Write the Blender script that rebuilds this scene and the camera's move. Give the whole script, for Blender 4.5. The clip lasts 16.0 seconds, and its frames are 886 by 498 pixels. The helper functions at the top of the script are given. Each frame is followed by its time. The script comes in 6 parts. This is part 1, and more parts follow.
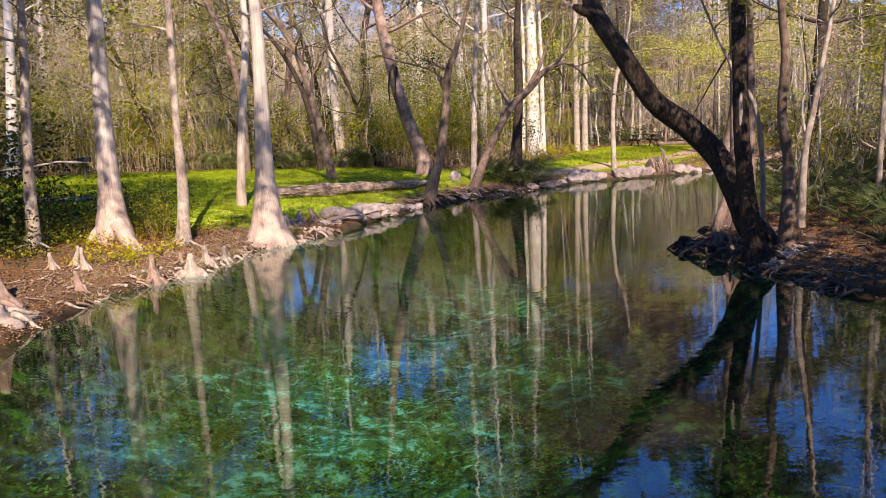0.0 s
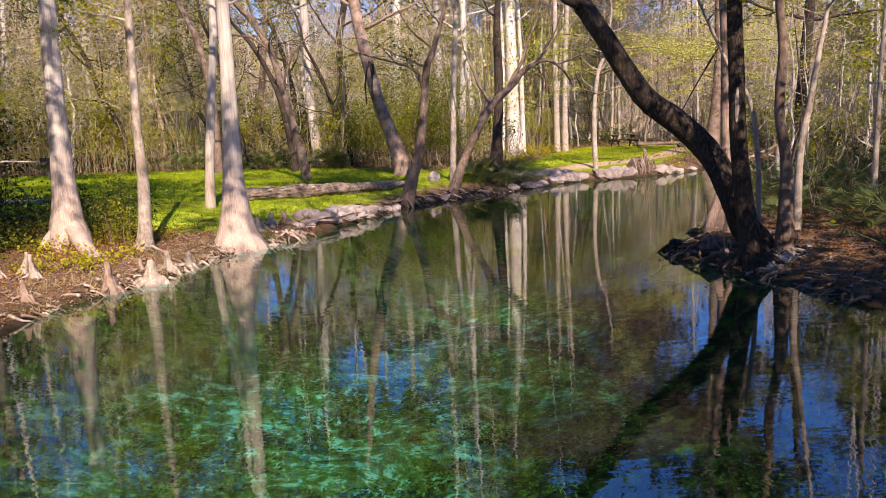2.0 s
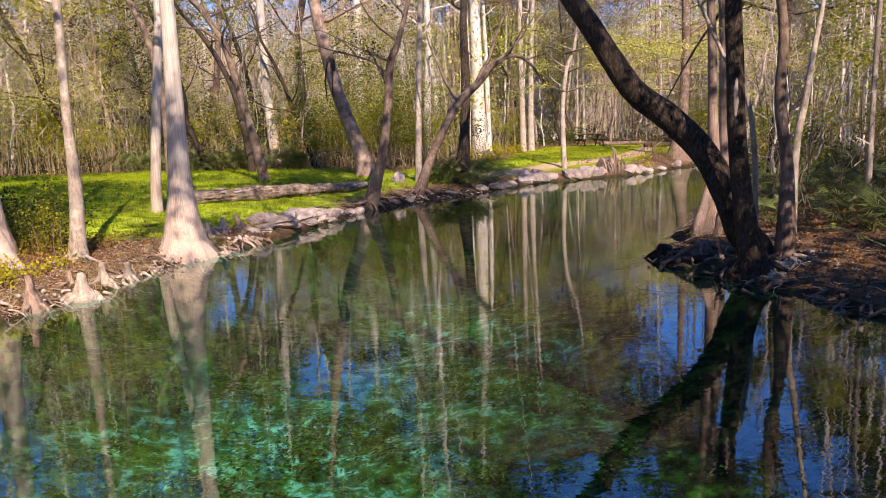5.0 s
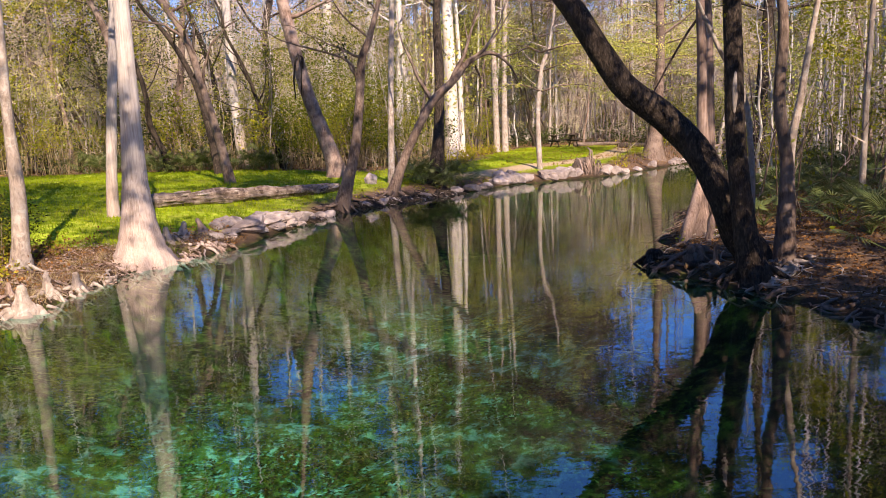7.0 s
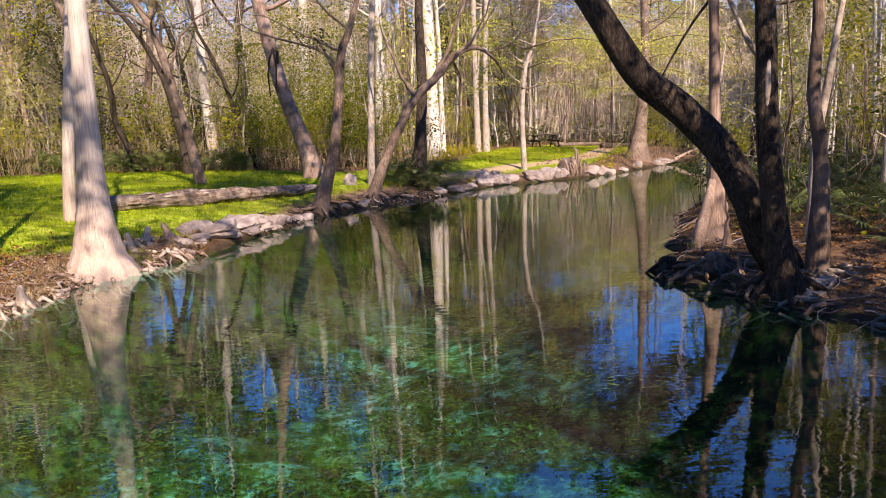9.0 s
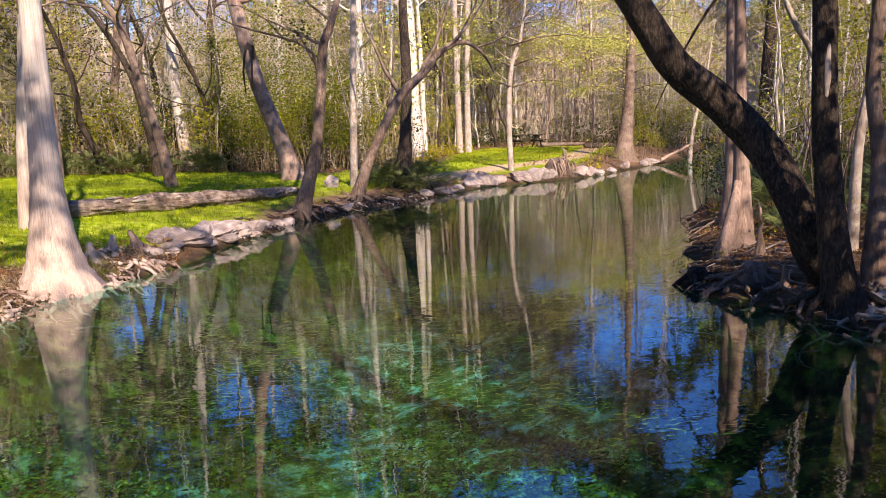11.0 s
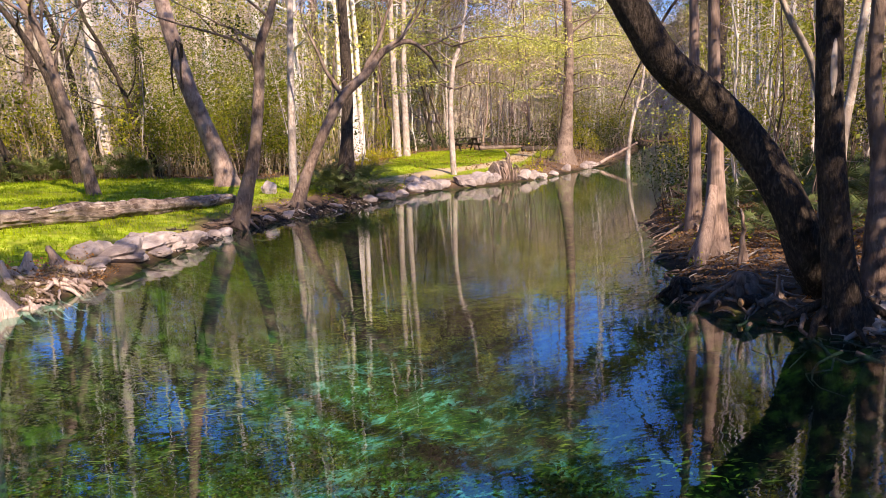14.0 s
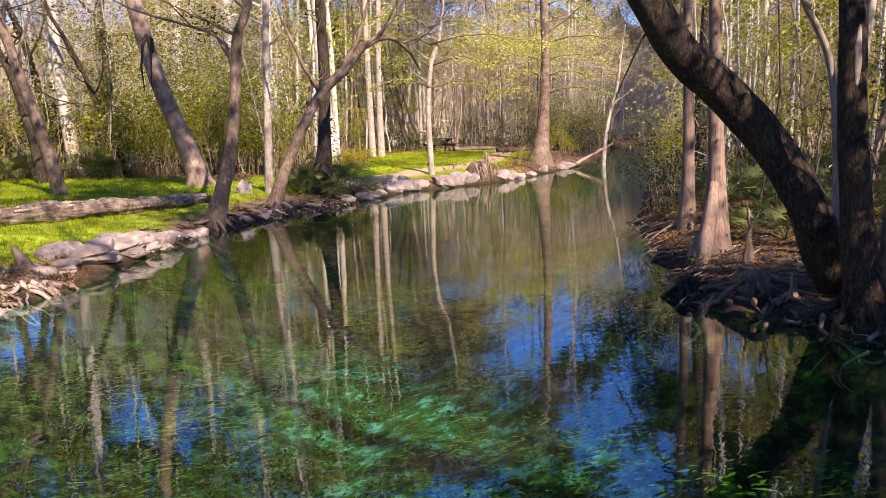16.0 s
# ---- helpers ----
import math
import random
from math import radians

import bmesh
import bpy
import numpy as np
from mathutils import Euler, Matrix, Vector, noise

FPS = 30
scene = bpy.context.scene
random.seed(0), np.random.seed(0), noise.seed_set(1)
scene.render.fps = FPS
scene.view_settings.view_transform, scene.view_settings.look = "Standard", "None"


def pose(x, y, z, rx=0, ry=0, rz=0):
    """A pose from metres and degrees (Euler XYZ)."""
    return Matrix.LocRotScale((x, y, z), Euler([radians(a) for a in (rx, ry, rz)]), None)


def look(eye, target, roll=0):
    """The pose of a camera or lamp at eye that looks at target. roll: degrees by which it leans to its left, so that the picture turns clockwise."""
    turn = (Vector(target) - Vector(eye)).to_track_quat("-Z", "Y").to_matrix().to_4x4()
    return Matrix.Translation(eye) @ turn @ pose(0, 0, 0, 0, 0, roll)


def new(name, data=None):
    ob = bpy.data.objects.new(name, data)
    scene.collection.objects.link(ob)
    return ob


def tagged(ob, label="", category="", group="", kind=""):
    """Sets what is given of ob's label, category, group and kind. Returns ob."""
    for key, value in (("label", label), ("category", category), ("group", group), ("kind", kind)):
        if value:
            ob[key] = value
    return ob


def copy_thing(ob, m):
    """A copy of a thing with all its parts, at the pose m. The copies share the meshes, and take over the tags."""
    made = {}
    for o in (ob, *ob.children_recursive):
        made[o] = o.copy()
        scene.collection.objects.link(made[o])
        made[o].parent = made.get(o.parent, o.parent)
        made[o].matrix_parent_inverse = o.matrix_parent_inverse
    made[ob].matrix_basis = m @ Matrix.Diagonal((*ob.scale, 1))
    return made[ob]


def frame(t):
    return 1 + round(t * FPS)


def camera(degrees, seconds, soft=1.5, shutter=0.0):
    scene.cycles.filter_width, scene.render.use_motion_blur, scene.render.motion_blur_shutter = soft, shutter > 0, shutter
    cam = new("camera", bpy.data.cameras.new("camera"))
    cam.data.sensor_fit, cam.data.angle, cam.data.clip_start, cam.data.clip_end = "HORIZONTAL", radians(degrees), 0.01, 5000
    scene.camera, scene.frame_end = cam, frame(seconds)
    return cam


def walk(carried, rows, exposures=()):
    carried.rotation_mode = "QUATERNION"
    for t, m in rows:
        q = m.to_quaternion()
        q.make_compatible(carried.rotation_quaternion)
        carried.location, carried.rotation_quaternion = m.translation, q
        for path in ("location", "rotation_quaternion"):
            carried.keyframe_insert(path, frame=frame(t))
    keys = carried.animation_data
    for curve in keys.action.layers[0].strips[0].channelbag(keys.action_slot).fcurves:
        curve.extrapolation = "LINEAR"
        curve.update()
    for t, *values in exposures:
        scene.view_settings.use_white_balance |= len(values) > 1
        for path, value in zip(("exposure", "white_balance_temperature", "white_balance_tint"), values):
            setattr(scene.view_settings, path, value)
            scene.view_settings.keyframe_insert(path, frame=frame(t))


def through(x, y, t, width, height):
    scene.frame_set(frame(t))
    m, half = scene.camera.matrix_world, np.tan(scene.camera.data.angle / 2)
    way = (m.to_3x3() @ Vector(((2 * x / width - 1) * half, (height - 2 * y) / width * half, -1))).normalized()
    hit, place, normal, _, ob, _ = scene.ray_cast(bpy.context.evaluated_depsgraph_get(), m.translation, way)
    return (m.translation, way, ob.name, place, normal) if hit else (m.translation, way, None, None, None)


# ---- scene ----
cam = camera(61.64, 16.0, soft=0.6)
# seconds, eye, yaw, pitch, roll
PATH = [
    (0, 0.000, -0.000, 3.000, 0.00, -9.08, -2.17),
    (0.5, 0.006, 0.243, 2.977, -0.53, -9.07, -2.17),
    (1, 0.010, 0.486, 2.958, -0.98, -9.07, -2.17),
    (1.5, 0.006, 0.733, 2.940, -1.35, -9.06, -2.15),
    (2, -0.008, 0.986, 2.922, -1.67, -9.06, -2.14),
    (2.5, -0.029, 1.239, 2.902, -2.00, -9.06, -2.14),
    (3, -0.049, 1.490, 2.884, -2.33, -9.07, -2.12),
    (3.5, -0.068, 1.743, 2.867, -2.67, -9.07, -2.10),
    (4, -0.082, 1.997, 2.854, -3.23, -9.09, -2.11),
    (6.5, -0.120, 3.280, 2.797, -6.41, -9.12, -2.11),
    (7, -0.128, 3.544, 2.777, -6.84, -9.11, -2.11),
    (7.5, -0.136, 3.832, 2.751, -7.45, -9.12, -2.11),
    (8, -0.163, 4.179, 2.727, -8.10, -9.13, -2.06),
    (10.5, -0.460, 6.255, 2.657, -9.87, -9.09, -2.01),
    (11, -0.516, 6.567, 2.639, -10.76, -9.11, -2.04),
    (11.5, -0.570, 6.804, 2.627, -11.74, -9.12, -2.04),
    (12, -0.619, 7.005, 2.629, -12.78, -9.10, -2.05),
    (12.5, -0.663, 7.198, 2.639, -13.78, -9.10, -2.04),
    (13, -0.706, 7.397, 2.649, -14.62, -9.10, -2.03),
    (13.5, -0.753, 7.597, 2.654, -15.43, -9.07, -2.07),
    (14, -0.804, 7.783, 2.640, -16.10, -9.04, -2.11),
    (14.5, -0.856, 7.947, 2.610, -16.77, -9.02, -2.06),
    (15, -0.919, 8.104, 2.575, -17.28, -8.98, -2.02),
    (15.5, -0.985, 8.263, 2.542, -17.78, -8.93, -1.98),
    (16, -1.050, 8.430, 2.511, -18.50, -8.94, -1.92),
]
walk(cam, [(t, pose(x, y, z, 90 + pitch, 0, yaw) @ pose(0, 0, 0, 0, 0, roll)) for t, x, y, z, yaw, pitch, roll in PATH],
     exposures=[(0, 0.96, 7300, 21), (8, 1.04, 7300, 21), (16, 1.22, 7300, 21)])

# ---- light ----
SUN_ELEVATION, SUN_AZIMUTH = 40.0, 167.0   # degrees; azimuth clockwise from +y
world = bpy.data.worlds.new("sky")
scene.world = world
world.use_nodes = True
wn = world.node_tree
sky = wn.nodes.new("ShaderNodeTexSky")
sky.sky_type, sky.sun_disc = "NISHITA", False
sky.sun_elevation, sky.sun_rotation = radians(SUN_ELEVATION), radians(SUN_AZIMUTH)
sky.air_density, sky.dust_density, sky.ozone_density = 1.0, 0.0, 6.0
sky.altitude = 2000.0
wn.nodes["Background"].inputs["Strength"].default_value = 0.105
up_axis = wn.nodes.new("ShaderNodeSeparateXYZ")   # pale near the horizon, the deep blue of a dry winter sky above
wn.links.new(wn.nodes.new("ShaderNodeTexCoord").outputs["Generated"], up_axis.inputs[0])
rise = wn.nodes.new("ShaderNodeMapRange")
rise.inputs["From Min"].default_value, rise.inputs["From Max"].default_value = 0.10, 0.26
wn.links.new(up_axis.outputs["Z"], rise.inputs["Value"])
tone = wn.nodes.new("ShaderNodeMix")
tone.data_type = "RGBA"
tone.inputs[6].default_value, tone.inputs[7].default_value = (1.0, 0.95, 0.98, 1), (0.50, 1.06, 1.68, 1)
wn.links.new(rise.outputs[0], tone.inputs[0])
deep = wn.nodes.new("ShaderNodeMix")
deep.data_type, deep.blend_type = "RGBA", "MULTIPLY"
deep.inputs[0].default_value = 1.0
wn.links.new(tone.outputs[2], deep.inputs[7])
wn.links.new(sky.outputs[0], deep.inputs[6])
wn.links.new(deep.outputs[2], wn.nodes["Background"].inputs["Color"])
sun = new("sun", bpy.data.lights.new("sun", "SUN"))
sun.data.energy, sun.data.angle, sun.data.color = 5.0, radians(0.5), (1.0, 0.90, 0.76)
sa, se = radians(SUN_AZIMUTH), radians(SUN_ELEVATION)
sun.matrix_world = look((0, 0, 30), (-math.sin(sa) * math.cos(se), -math.cos(sa) * math.cos(se), 30 - math.sin(se)))


# ---- materials ----
def material(name):
    m = bpy.data.materials.new(name)
    m.use_nodes = True
    nt = m.node_tree
    return m, nt, nt.nodes["Principled BSDF"]


def node(nt, kind, **sets):
    n = nt.nodes.new(kind)
    for key, value in sets.items():
        if key in n.inputs:
            n.inputs[key].default_value = value
    return n


def noise_tex(nt, scale, detail=4.0, rough=0.6, vector=None, dist=0.0):
    n = node(nt, "ShaderNodeTexNoise", Scale=scale, Detail=detail, Roughness=rough, Distortion=dist)
    if vector is not None:
        nt.links.new(vector, n.inputs["Vector"])
    return n


def ramp(nt, fac, stops):
    r = nt.nodes.new("ShaderNodeValToRGB")
    els = r.color_ramp.elements
    while len(els) < len(stops):
        els.new(0.5)
    for e, (p, c) in zip(els, stops):
        e.position, e.color = p, (*c, 1)
    nt.links.new(fac, r.inputs[0])
    return r


def mix_rgb(nt, fac, a, b, mode="MIX"):
    n = nt.nodes.new("ShaderNodeMix")
    n.data_type, n.blend_type = "RGBA", mode
    for i, value in ((0, fac), (6, a), (7, b)):
        if isinstance(value, bpy.types.NodeSocket):
            nt.links.new(value, n.inputs[i])
        else:
            n.inputs[i].default_value = (*value, 1) if i else value
    return n.outputs[2]


def bump(nt, bsdf, height, strength, distance):
    b = node(nt, "ShaderNodeBump", Strength=strength, Distance=distance)
    nt.links.new(height, b.inputs["Height"])
    nt.links.new(b.outputs[0], bsdf.inputs["Normal"])


def stretched(nt, scale):
    tc = nt.nodes.new("ShaderNodeTexCoord")
    mp = nt.nodes.new("ShaderNodeMapping")
    mp.inputs["Scale"].default_value = scale
    nt.links.new(tc.outputs["Object"], mp.inputs[0])
    return mp.outputs[0], tc.outputs["Object"]


def bark(name, dark, mid, light, ridge=18.0, depth=0.02, lichen=None, stretch=0.12, lying=False, blotch=0.6, foot=None):
    """Furrowed bark: long ridges up the stem, blotches, optional pale lichen."""
    m, nt, b = material(name)
    long, plain = stretched(nt, (stretch, 1, 1) if lying else (1, 1, stretch))
    ridges = noise_tex(nt, ridge, 6, 0.65, long, 0.6)
    blot = noise_tex(nt, 2.3, 5, 0.6, plain)
    col = ramp(nt, ridges.outputs["Fac"], ((0.30, dark), (0.5, mid), (0.72, light))).outputs[0]
    col = mix_rgb(nt, ramp(nt, blot.outputs["Fac"], ((0.42, (0, 0, 0)), (0.62, (blotch,) * 3))).outputs[0], col, light)
    shade = noise_tex(nt, 1.1, 4, 0.6, plain)
    col = mix_rgb(nt, ramp(nt, shade.outputs["Fac"], ((0.45, (0, 0, 0)), (0.66, (blotch * 0.9,) * 3))).outputs[0], col, dark)
    if lichen:
        spots = noise_tex(nt, 5.0, 6, 0.7, plain, 0.4)
        col = mix_rgb(nt, ramp(nt, spots.outputs["Fac"], ((0.5, (0, 0, 0)), (0.62, (0.85, 0.85, 0.85)))).outputs[0], col, lichen)
    if foot:
        xyz = nt.nodes.new("ShaderNodeSeparateXYZ")
        nt.links.new(plain, xyz.inputs[0])
        edge = nt.nodes.new("ShaderNodeMath")
        edge.operation = "MULTIPLY_ADD"
        nt.links.new(ridges.outputs["Fac"], edge.inputs[0])
        edge.inputs[1].default_value = 1.6
        nt.links.new(xyz.outputs["Z"], edge.inputs[2])
        low = nt.nodes.new("ShaderNodeMapRange")
        low.inputs["From Min"].default_value, low.inputs["From Max"].default_value = 3.2, 1.6
        nt.links.new(edge.outputs[0], low.inputs["Value"])
        col = mix_rgb(nt, low.outputs[0], col, mix_rgb(nt, 1.0, col, foot, "MULTIPLY"))
    nt.links.new(col, b.inputs["Base Color"])
    b.inputs["Roughness"].default_value = 0.9
    b.inputs["Specular IOR Level"].default_value = 0.2
    bump(nt, b, ridges.outputs["Fac"], 0.9, depth)
    return m


def leaf_material(name, colours, through=0.35, gloss=0.55):
    """Leaves of varied colour that let some light through."""
    m, nt, b = material(name)
    geo = nt.nodes.new("ShaderNodeNewGeometry")
    n = len(colours)
    col = ramp(nt, geo.outputs["Random Per Island"], tuple((i / max(1, n - 1), c) for i, c in enumerate(colours))).outputs[0]
    info = nt.nodes.new("ShaderNodeObjectInfo")
    tint = ramp(nt, info.outputs["Random"], ((0.0, (0.8, 0.85, 0.75)), (1.0, (1.15, 1.08, 0.95)))).outputs[0]
    col = mix_rgb(nt, 1.0, col, tint, "MULTIPLY")
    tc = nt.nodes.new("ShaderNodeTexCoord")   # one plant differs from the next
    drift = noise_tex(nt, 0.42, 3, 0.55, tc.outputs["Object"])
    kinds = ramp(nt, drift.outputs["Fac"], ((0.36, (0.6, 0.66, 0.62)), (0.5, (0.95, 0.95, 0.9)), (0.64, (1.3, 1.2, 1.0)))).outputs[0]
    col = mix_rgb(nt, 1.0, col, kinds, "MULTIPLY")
    nt.links.new(col, b.inputs["Base Color"])
    b.inputs["Roughness"].default_value = gloss
    b.inputs["Specular IOR Level"].default_value = 0.12
    tr = nt.nodes.new("ShaderNodeBsdfTranslucent")
    nt.links.new(col, tr.inputs["Color"])
    mx = nt.nodes.new("ShaderNodeMixShader")
    mx.inputs[0].default_value = through
    nt.links.new(b.outputs[0], mx.inputs[1])
    nt.links.new(tr.outputs[0], mx.inputs[2])
    nt.links.new(mx.outputs[0], nt.nodes["Material Output"].inputs["Surface"])
    return m


CYPRESS = bark("cypress_bark", (0.29, 0.235, 0.21), (0.49, 0.425, 0.385), (0.65, 0.595, 0.555), 34, 0.02, None, 0.025, blotch=0.35, foot=(0.95, 0.84, 0.79))
REDDISH = bark("reddish_cypress_bark", (0.10, 0.062, 0.048), (0.24, 0.163, 0.132), (0.39, 0.295, 0.25), 30, 0.02, None, 0.04, blotch=0.5)
PALE = bark("pale_bark", (0.36, 0.30, 0.26), (0.55, 0.49, 0.44), (0.71, 0.65, 0.60), 20, 0.01, None, 0.12, blotch=0.8)
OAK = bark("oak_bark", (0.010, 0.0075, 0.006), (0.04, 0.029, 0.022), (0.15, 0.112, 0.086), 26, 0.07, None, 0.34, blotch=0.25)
DUSKY = bark("dusky_bark", (0.05, 0.032, 0.024), (0.145, 0.098, 0.075), (0.30, 0.225, 0.18), 18, 0.03, None, 0.3, blotch=0.7)
GREY = bark("grey_bark", (0.13, 0.10, 0.08), (0.30, 0.235, 0.195), (0.50, 0.42, 0.36), 18, 0.02, (0.46, 0.42, 0.37), 0.3)
BROWN = bark("brown_bark", (0.085, 0.05, 0.038), (0.25, 0.165, 0.128), (0.44, 0.335, 0.28), 18, 0.025, None, 0.25, blotch=0.75)
DEAD = bark("weathered_wood", (0.15, 0.12, 0.095), (0.37, 0.30, 0.255), (0.58, 0.50, 0.44), 24, 0.015, None, 0.08)
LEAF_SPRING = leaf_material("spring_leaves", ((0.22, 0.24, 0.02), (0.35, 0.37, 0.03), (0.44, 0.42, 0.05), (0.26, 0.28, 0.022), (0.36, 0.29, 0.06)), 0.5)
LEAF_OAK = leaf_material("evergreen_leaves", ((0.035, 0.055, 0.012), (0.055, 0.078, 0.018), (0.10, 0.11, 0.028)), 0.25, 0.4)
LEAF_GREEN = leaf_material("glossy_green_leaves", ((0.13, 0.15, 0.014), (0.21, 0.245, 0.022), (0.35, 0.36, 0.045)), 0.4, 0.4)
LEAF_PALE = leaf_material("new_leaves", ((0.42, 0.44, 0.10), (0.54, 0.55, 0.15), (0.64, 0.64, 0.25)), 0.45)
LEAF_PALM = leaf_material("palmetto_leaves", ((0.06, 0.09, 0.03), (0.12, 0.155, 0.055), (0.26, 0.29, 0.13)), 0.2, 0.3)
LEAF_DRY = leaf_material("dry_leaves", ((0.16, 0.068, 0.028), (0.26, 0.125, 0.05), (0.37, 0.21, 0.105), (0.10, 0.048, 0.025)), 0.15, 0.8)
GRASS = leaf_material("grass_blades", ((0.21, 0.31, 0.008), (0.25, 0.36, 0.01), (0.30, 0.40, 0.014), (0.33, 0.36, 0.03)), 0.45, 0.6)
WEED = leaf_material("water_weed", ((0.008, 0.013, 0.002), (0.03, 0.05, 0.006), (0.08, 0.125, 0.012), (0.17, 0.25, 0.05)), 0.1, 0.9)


def rock_material():
    m, nt, b = material("limestone")
    tc = nt.nodes.new("ShaderNodeTexCoord")
    a = noise_tex(nt, 3.0, 8, 0.65, tc.outputs["Object"])
    c = noise_tex(nt, 7.0, 9, 0.75, tc.outputs["Object"], 0.8)
    col = ramp(nt, a.outputs["Fac"], ((0.3, (0.17, 0.128, 0.115)), (0.5, (0.29, 0.238, 0.22)), (0.7, (0.43, 0.37, 0.345)))).outputs[0]
    col = mix_rgb(nt, ramp(nt, c.outputs["Fac"], ((0.30, (0.8, 0.8, 0.8)), (0.42, (0, 0, 0)))).outputs[0], col, (0.11, 0.08, 0.065))
    info = nt.nodes.new("ShaderNodeObjectInfo")
    col = mix_rgb(nt, 1.0, col, ramp(nt, info.outputs["Random"], ((0, (0.75, 0.72, 0.7)), (1, (1.1, 1.1, 1.1)))).outputs[0], "MULTIPLY")
    nt.links.new(col, b.inputs["Base Color"])
    b.inputs["Roughness"].default_value = 0.9
    bump(nt, b, c.outputs["Fac"], 0.8, 0.04)
    return m


ROCK = rock_material()


def ground_material():
    """Lawn, leaf litter, bare path and creek bed, by the attributes of the ground's own mesh."""
    m, nt, b = material("ground_soil")
    tc = nt.nodes.new("ShaderNodeTexCoord")
    p = tc.outputs["Object"]
    at = {}
    for name in ("lawn", "bed", "path", "sand"):
        at[name] = nt.nodes.new("ShaderNodeAttribute")
        at[name].attribute_name = name
    fine = noise_tex(nt, 30, 6, 0.7, p)
    mid = noise_tex(nt, 3.5, 6, 0.65, p)
    big = noise_tex(nt, 0.6, 4, 0.6, p)
    litter = ramp(nt, fine.outputs["Fac"], ((0.3, (0.045, 0.026, 0.017)), (0.5, (0.15, 0.083, 0.05)), (0.7, (0.32, 0.20, 0.13)))).outputs[0]
    soil = mix_rgb(nt, mid.outputs["Fac"], litter, (0.13, 0.09, 0.06))
    lawn = ramp(nt, mid.outputs["Fac"], ((0.34, (0.09, 0.13, 0.01)), (0.5, (0.26, 0.36, 0.018)), (0.66, (0.42, 0.44, 0.07)))).outputs[0]
    lawn = mix_rgb(nt, ramp(nt, big.outputs["Fac"], ((0.42, (0, 0, 0)), (0.62, (0.85, 0.85, 0.85)))).outputs[0], lawn, (0.12, 0.13, 0.02))
    path = ramp(nt, fine.outputs["Fac"], ((0.3, (0.27, 0.19, 0.11)), (0.7, (0.52, 0.40, 0.26)))).outputs[0]
    cell = node(nt, "ShaderNodeTexVoronoi", Scale=2.6)
    nt.links.new(p, cell.inputs["Vector"])
    patch = noise_tex(nt, 3.0, 9, 0.74, p, 0.3)
    pale = ramp(nt, patch.outputs["Fac"], ((0.36, (0.012, 0.02, 0.005)), (0.44, (0.05, 0.09, 0.014)), (0.52, (0.10, 0.18, 0.04)), (0.58, (0.26, 0.52, 0.42)), (0.71, (0.46, 0.78, 0.68)))).outputs[0]
    dark = ramp(nt, mid.outputs["Fac"], ((0.38, (0.005, 0.005, 0.002)), (0.5, (0.026, 0.028, 0.006)), (0.62, (0.11, 0.14, 0.015)))).outputs[0]
    dark = mix_rgb(nt, ramp(nt, cell.outputs["Distance"], ((0.08, (0.6, 0.6, 0.6)), (0.3, (0, 0, 0)))).outputs[0], dark, (0.07, 0.08, 0.016))
    bed = mix_rgb(nt, at["sand"].outputs["Fac"], dark, pale)
    col = mix_rgb(nt, at["lawn"].outputs["Fac"], soil, lawn)
    col = mix_rgb(nt, at["path"].outputs["Fac"], col, path)
    xyz = nt.nodes.new("ShaderNodeSeparateXYZ")   # mud and wet leaves along the waterline
    nt.links.new(p, xyz.inputs[0])
    wob = nt.nodes.new("ShaderNodeMath")
    wob.operation = "MULTIPLY_ADD"
    nt.links.new(mid.outputs["Fac"], wob.inputs[0])
    wob.inputs[1].default_value = 0.35
    nt.links.new(xyz.outputs["Z"], wob.inputs[2])
    wet = ramp(nt, wob.outputs[0], ((0.22, (0.85, 0.85, 0.85)), (0.36, (0, 0, 0)))).outputs[0]
    col = mix_rgb(nt, wet, col, (0.03, 0.021, 0.014))
    col = mix_rgb(nt, at["bed"].outputs["Fac"], col, bed)
    nt.links.new(col, b.inputs["Base Color"])
    b.inputs["Roughness"].default_value = 0.95
    b.inputs["Specular IOR Level"].default_value = 0.1
    bump(nt, b, fine.outputs["Fac"], 0.7, 0.03)
    return m


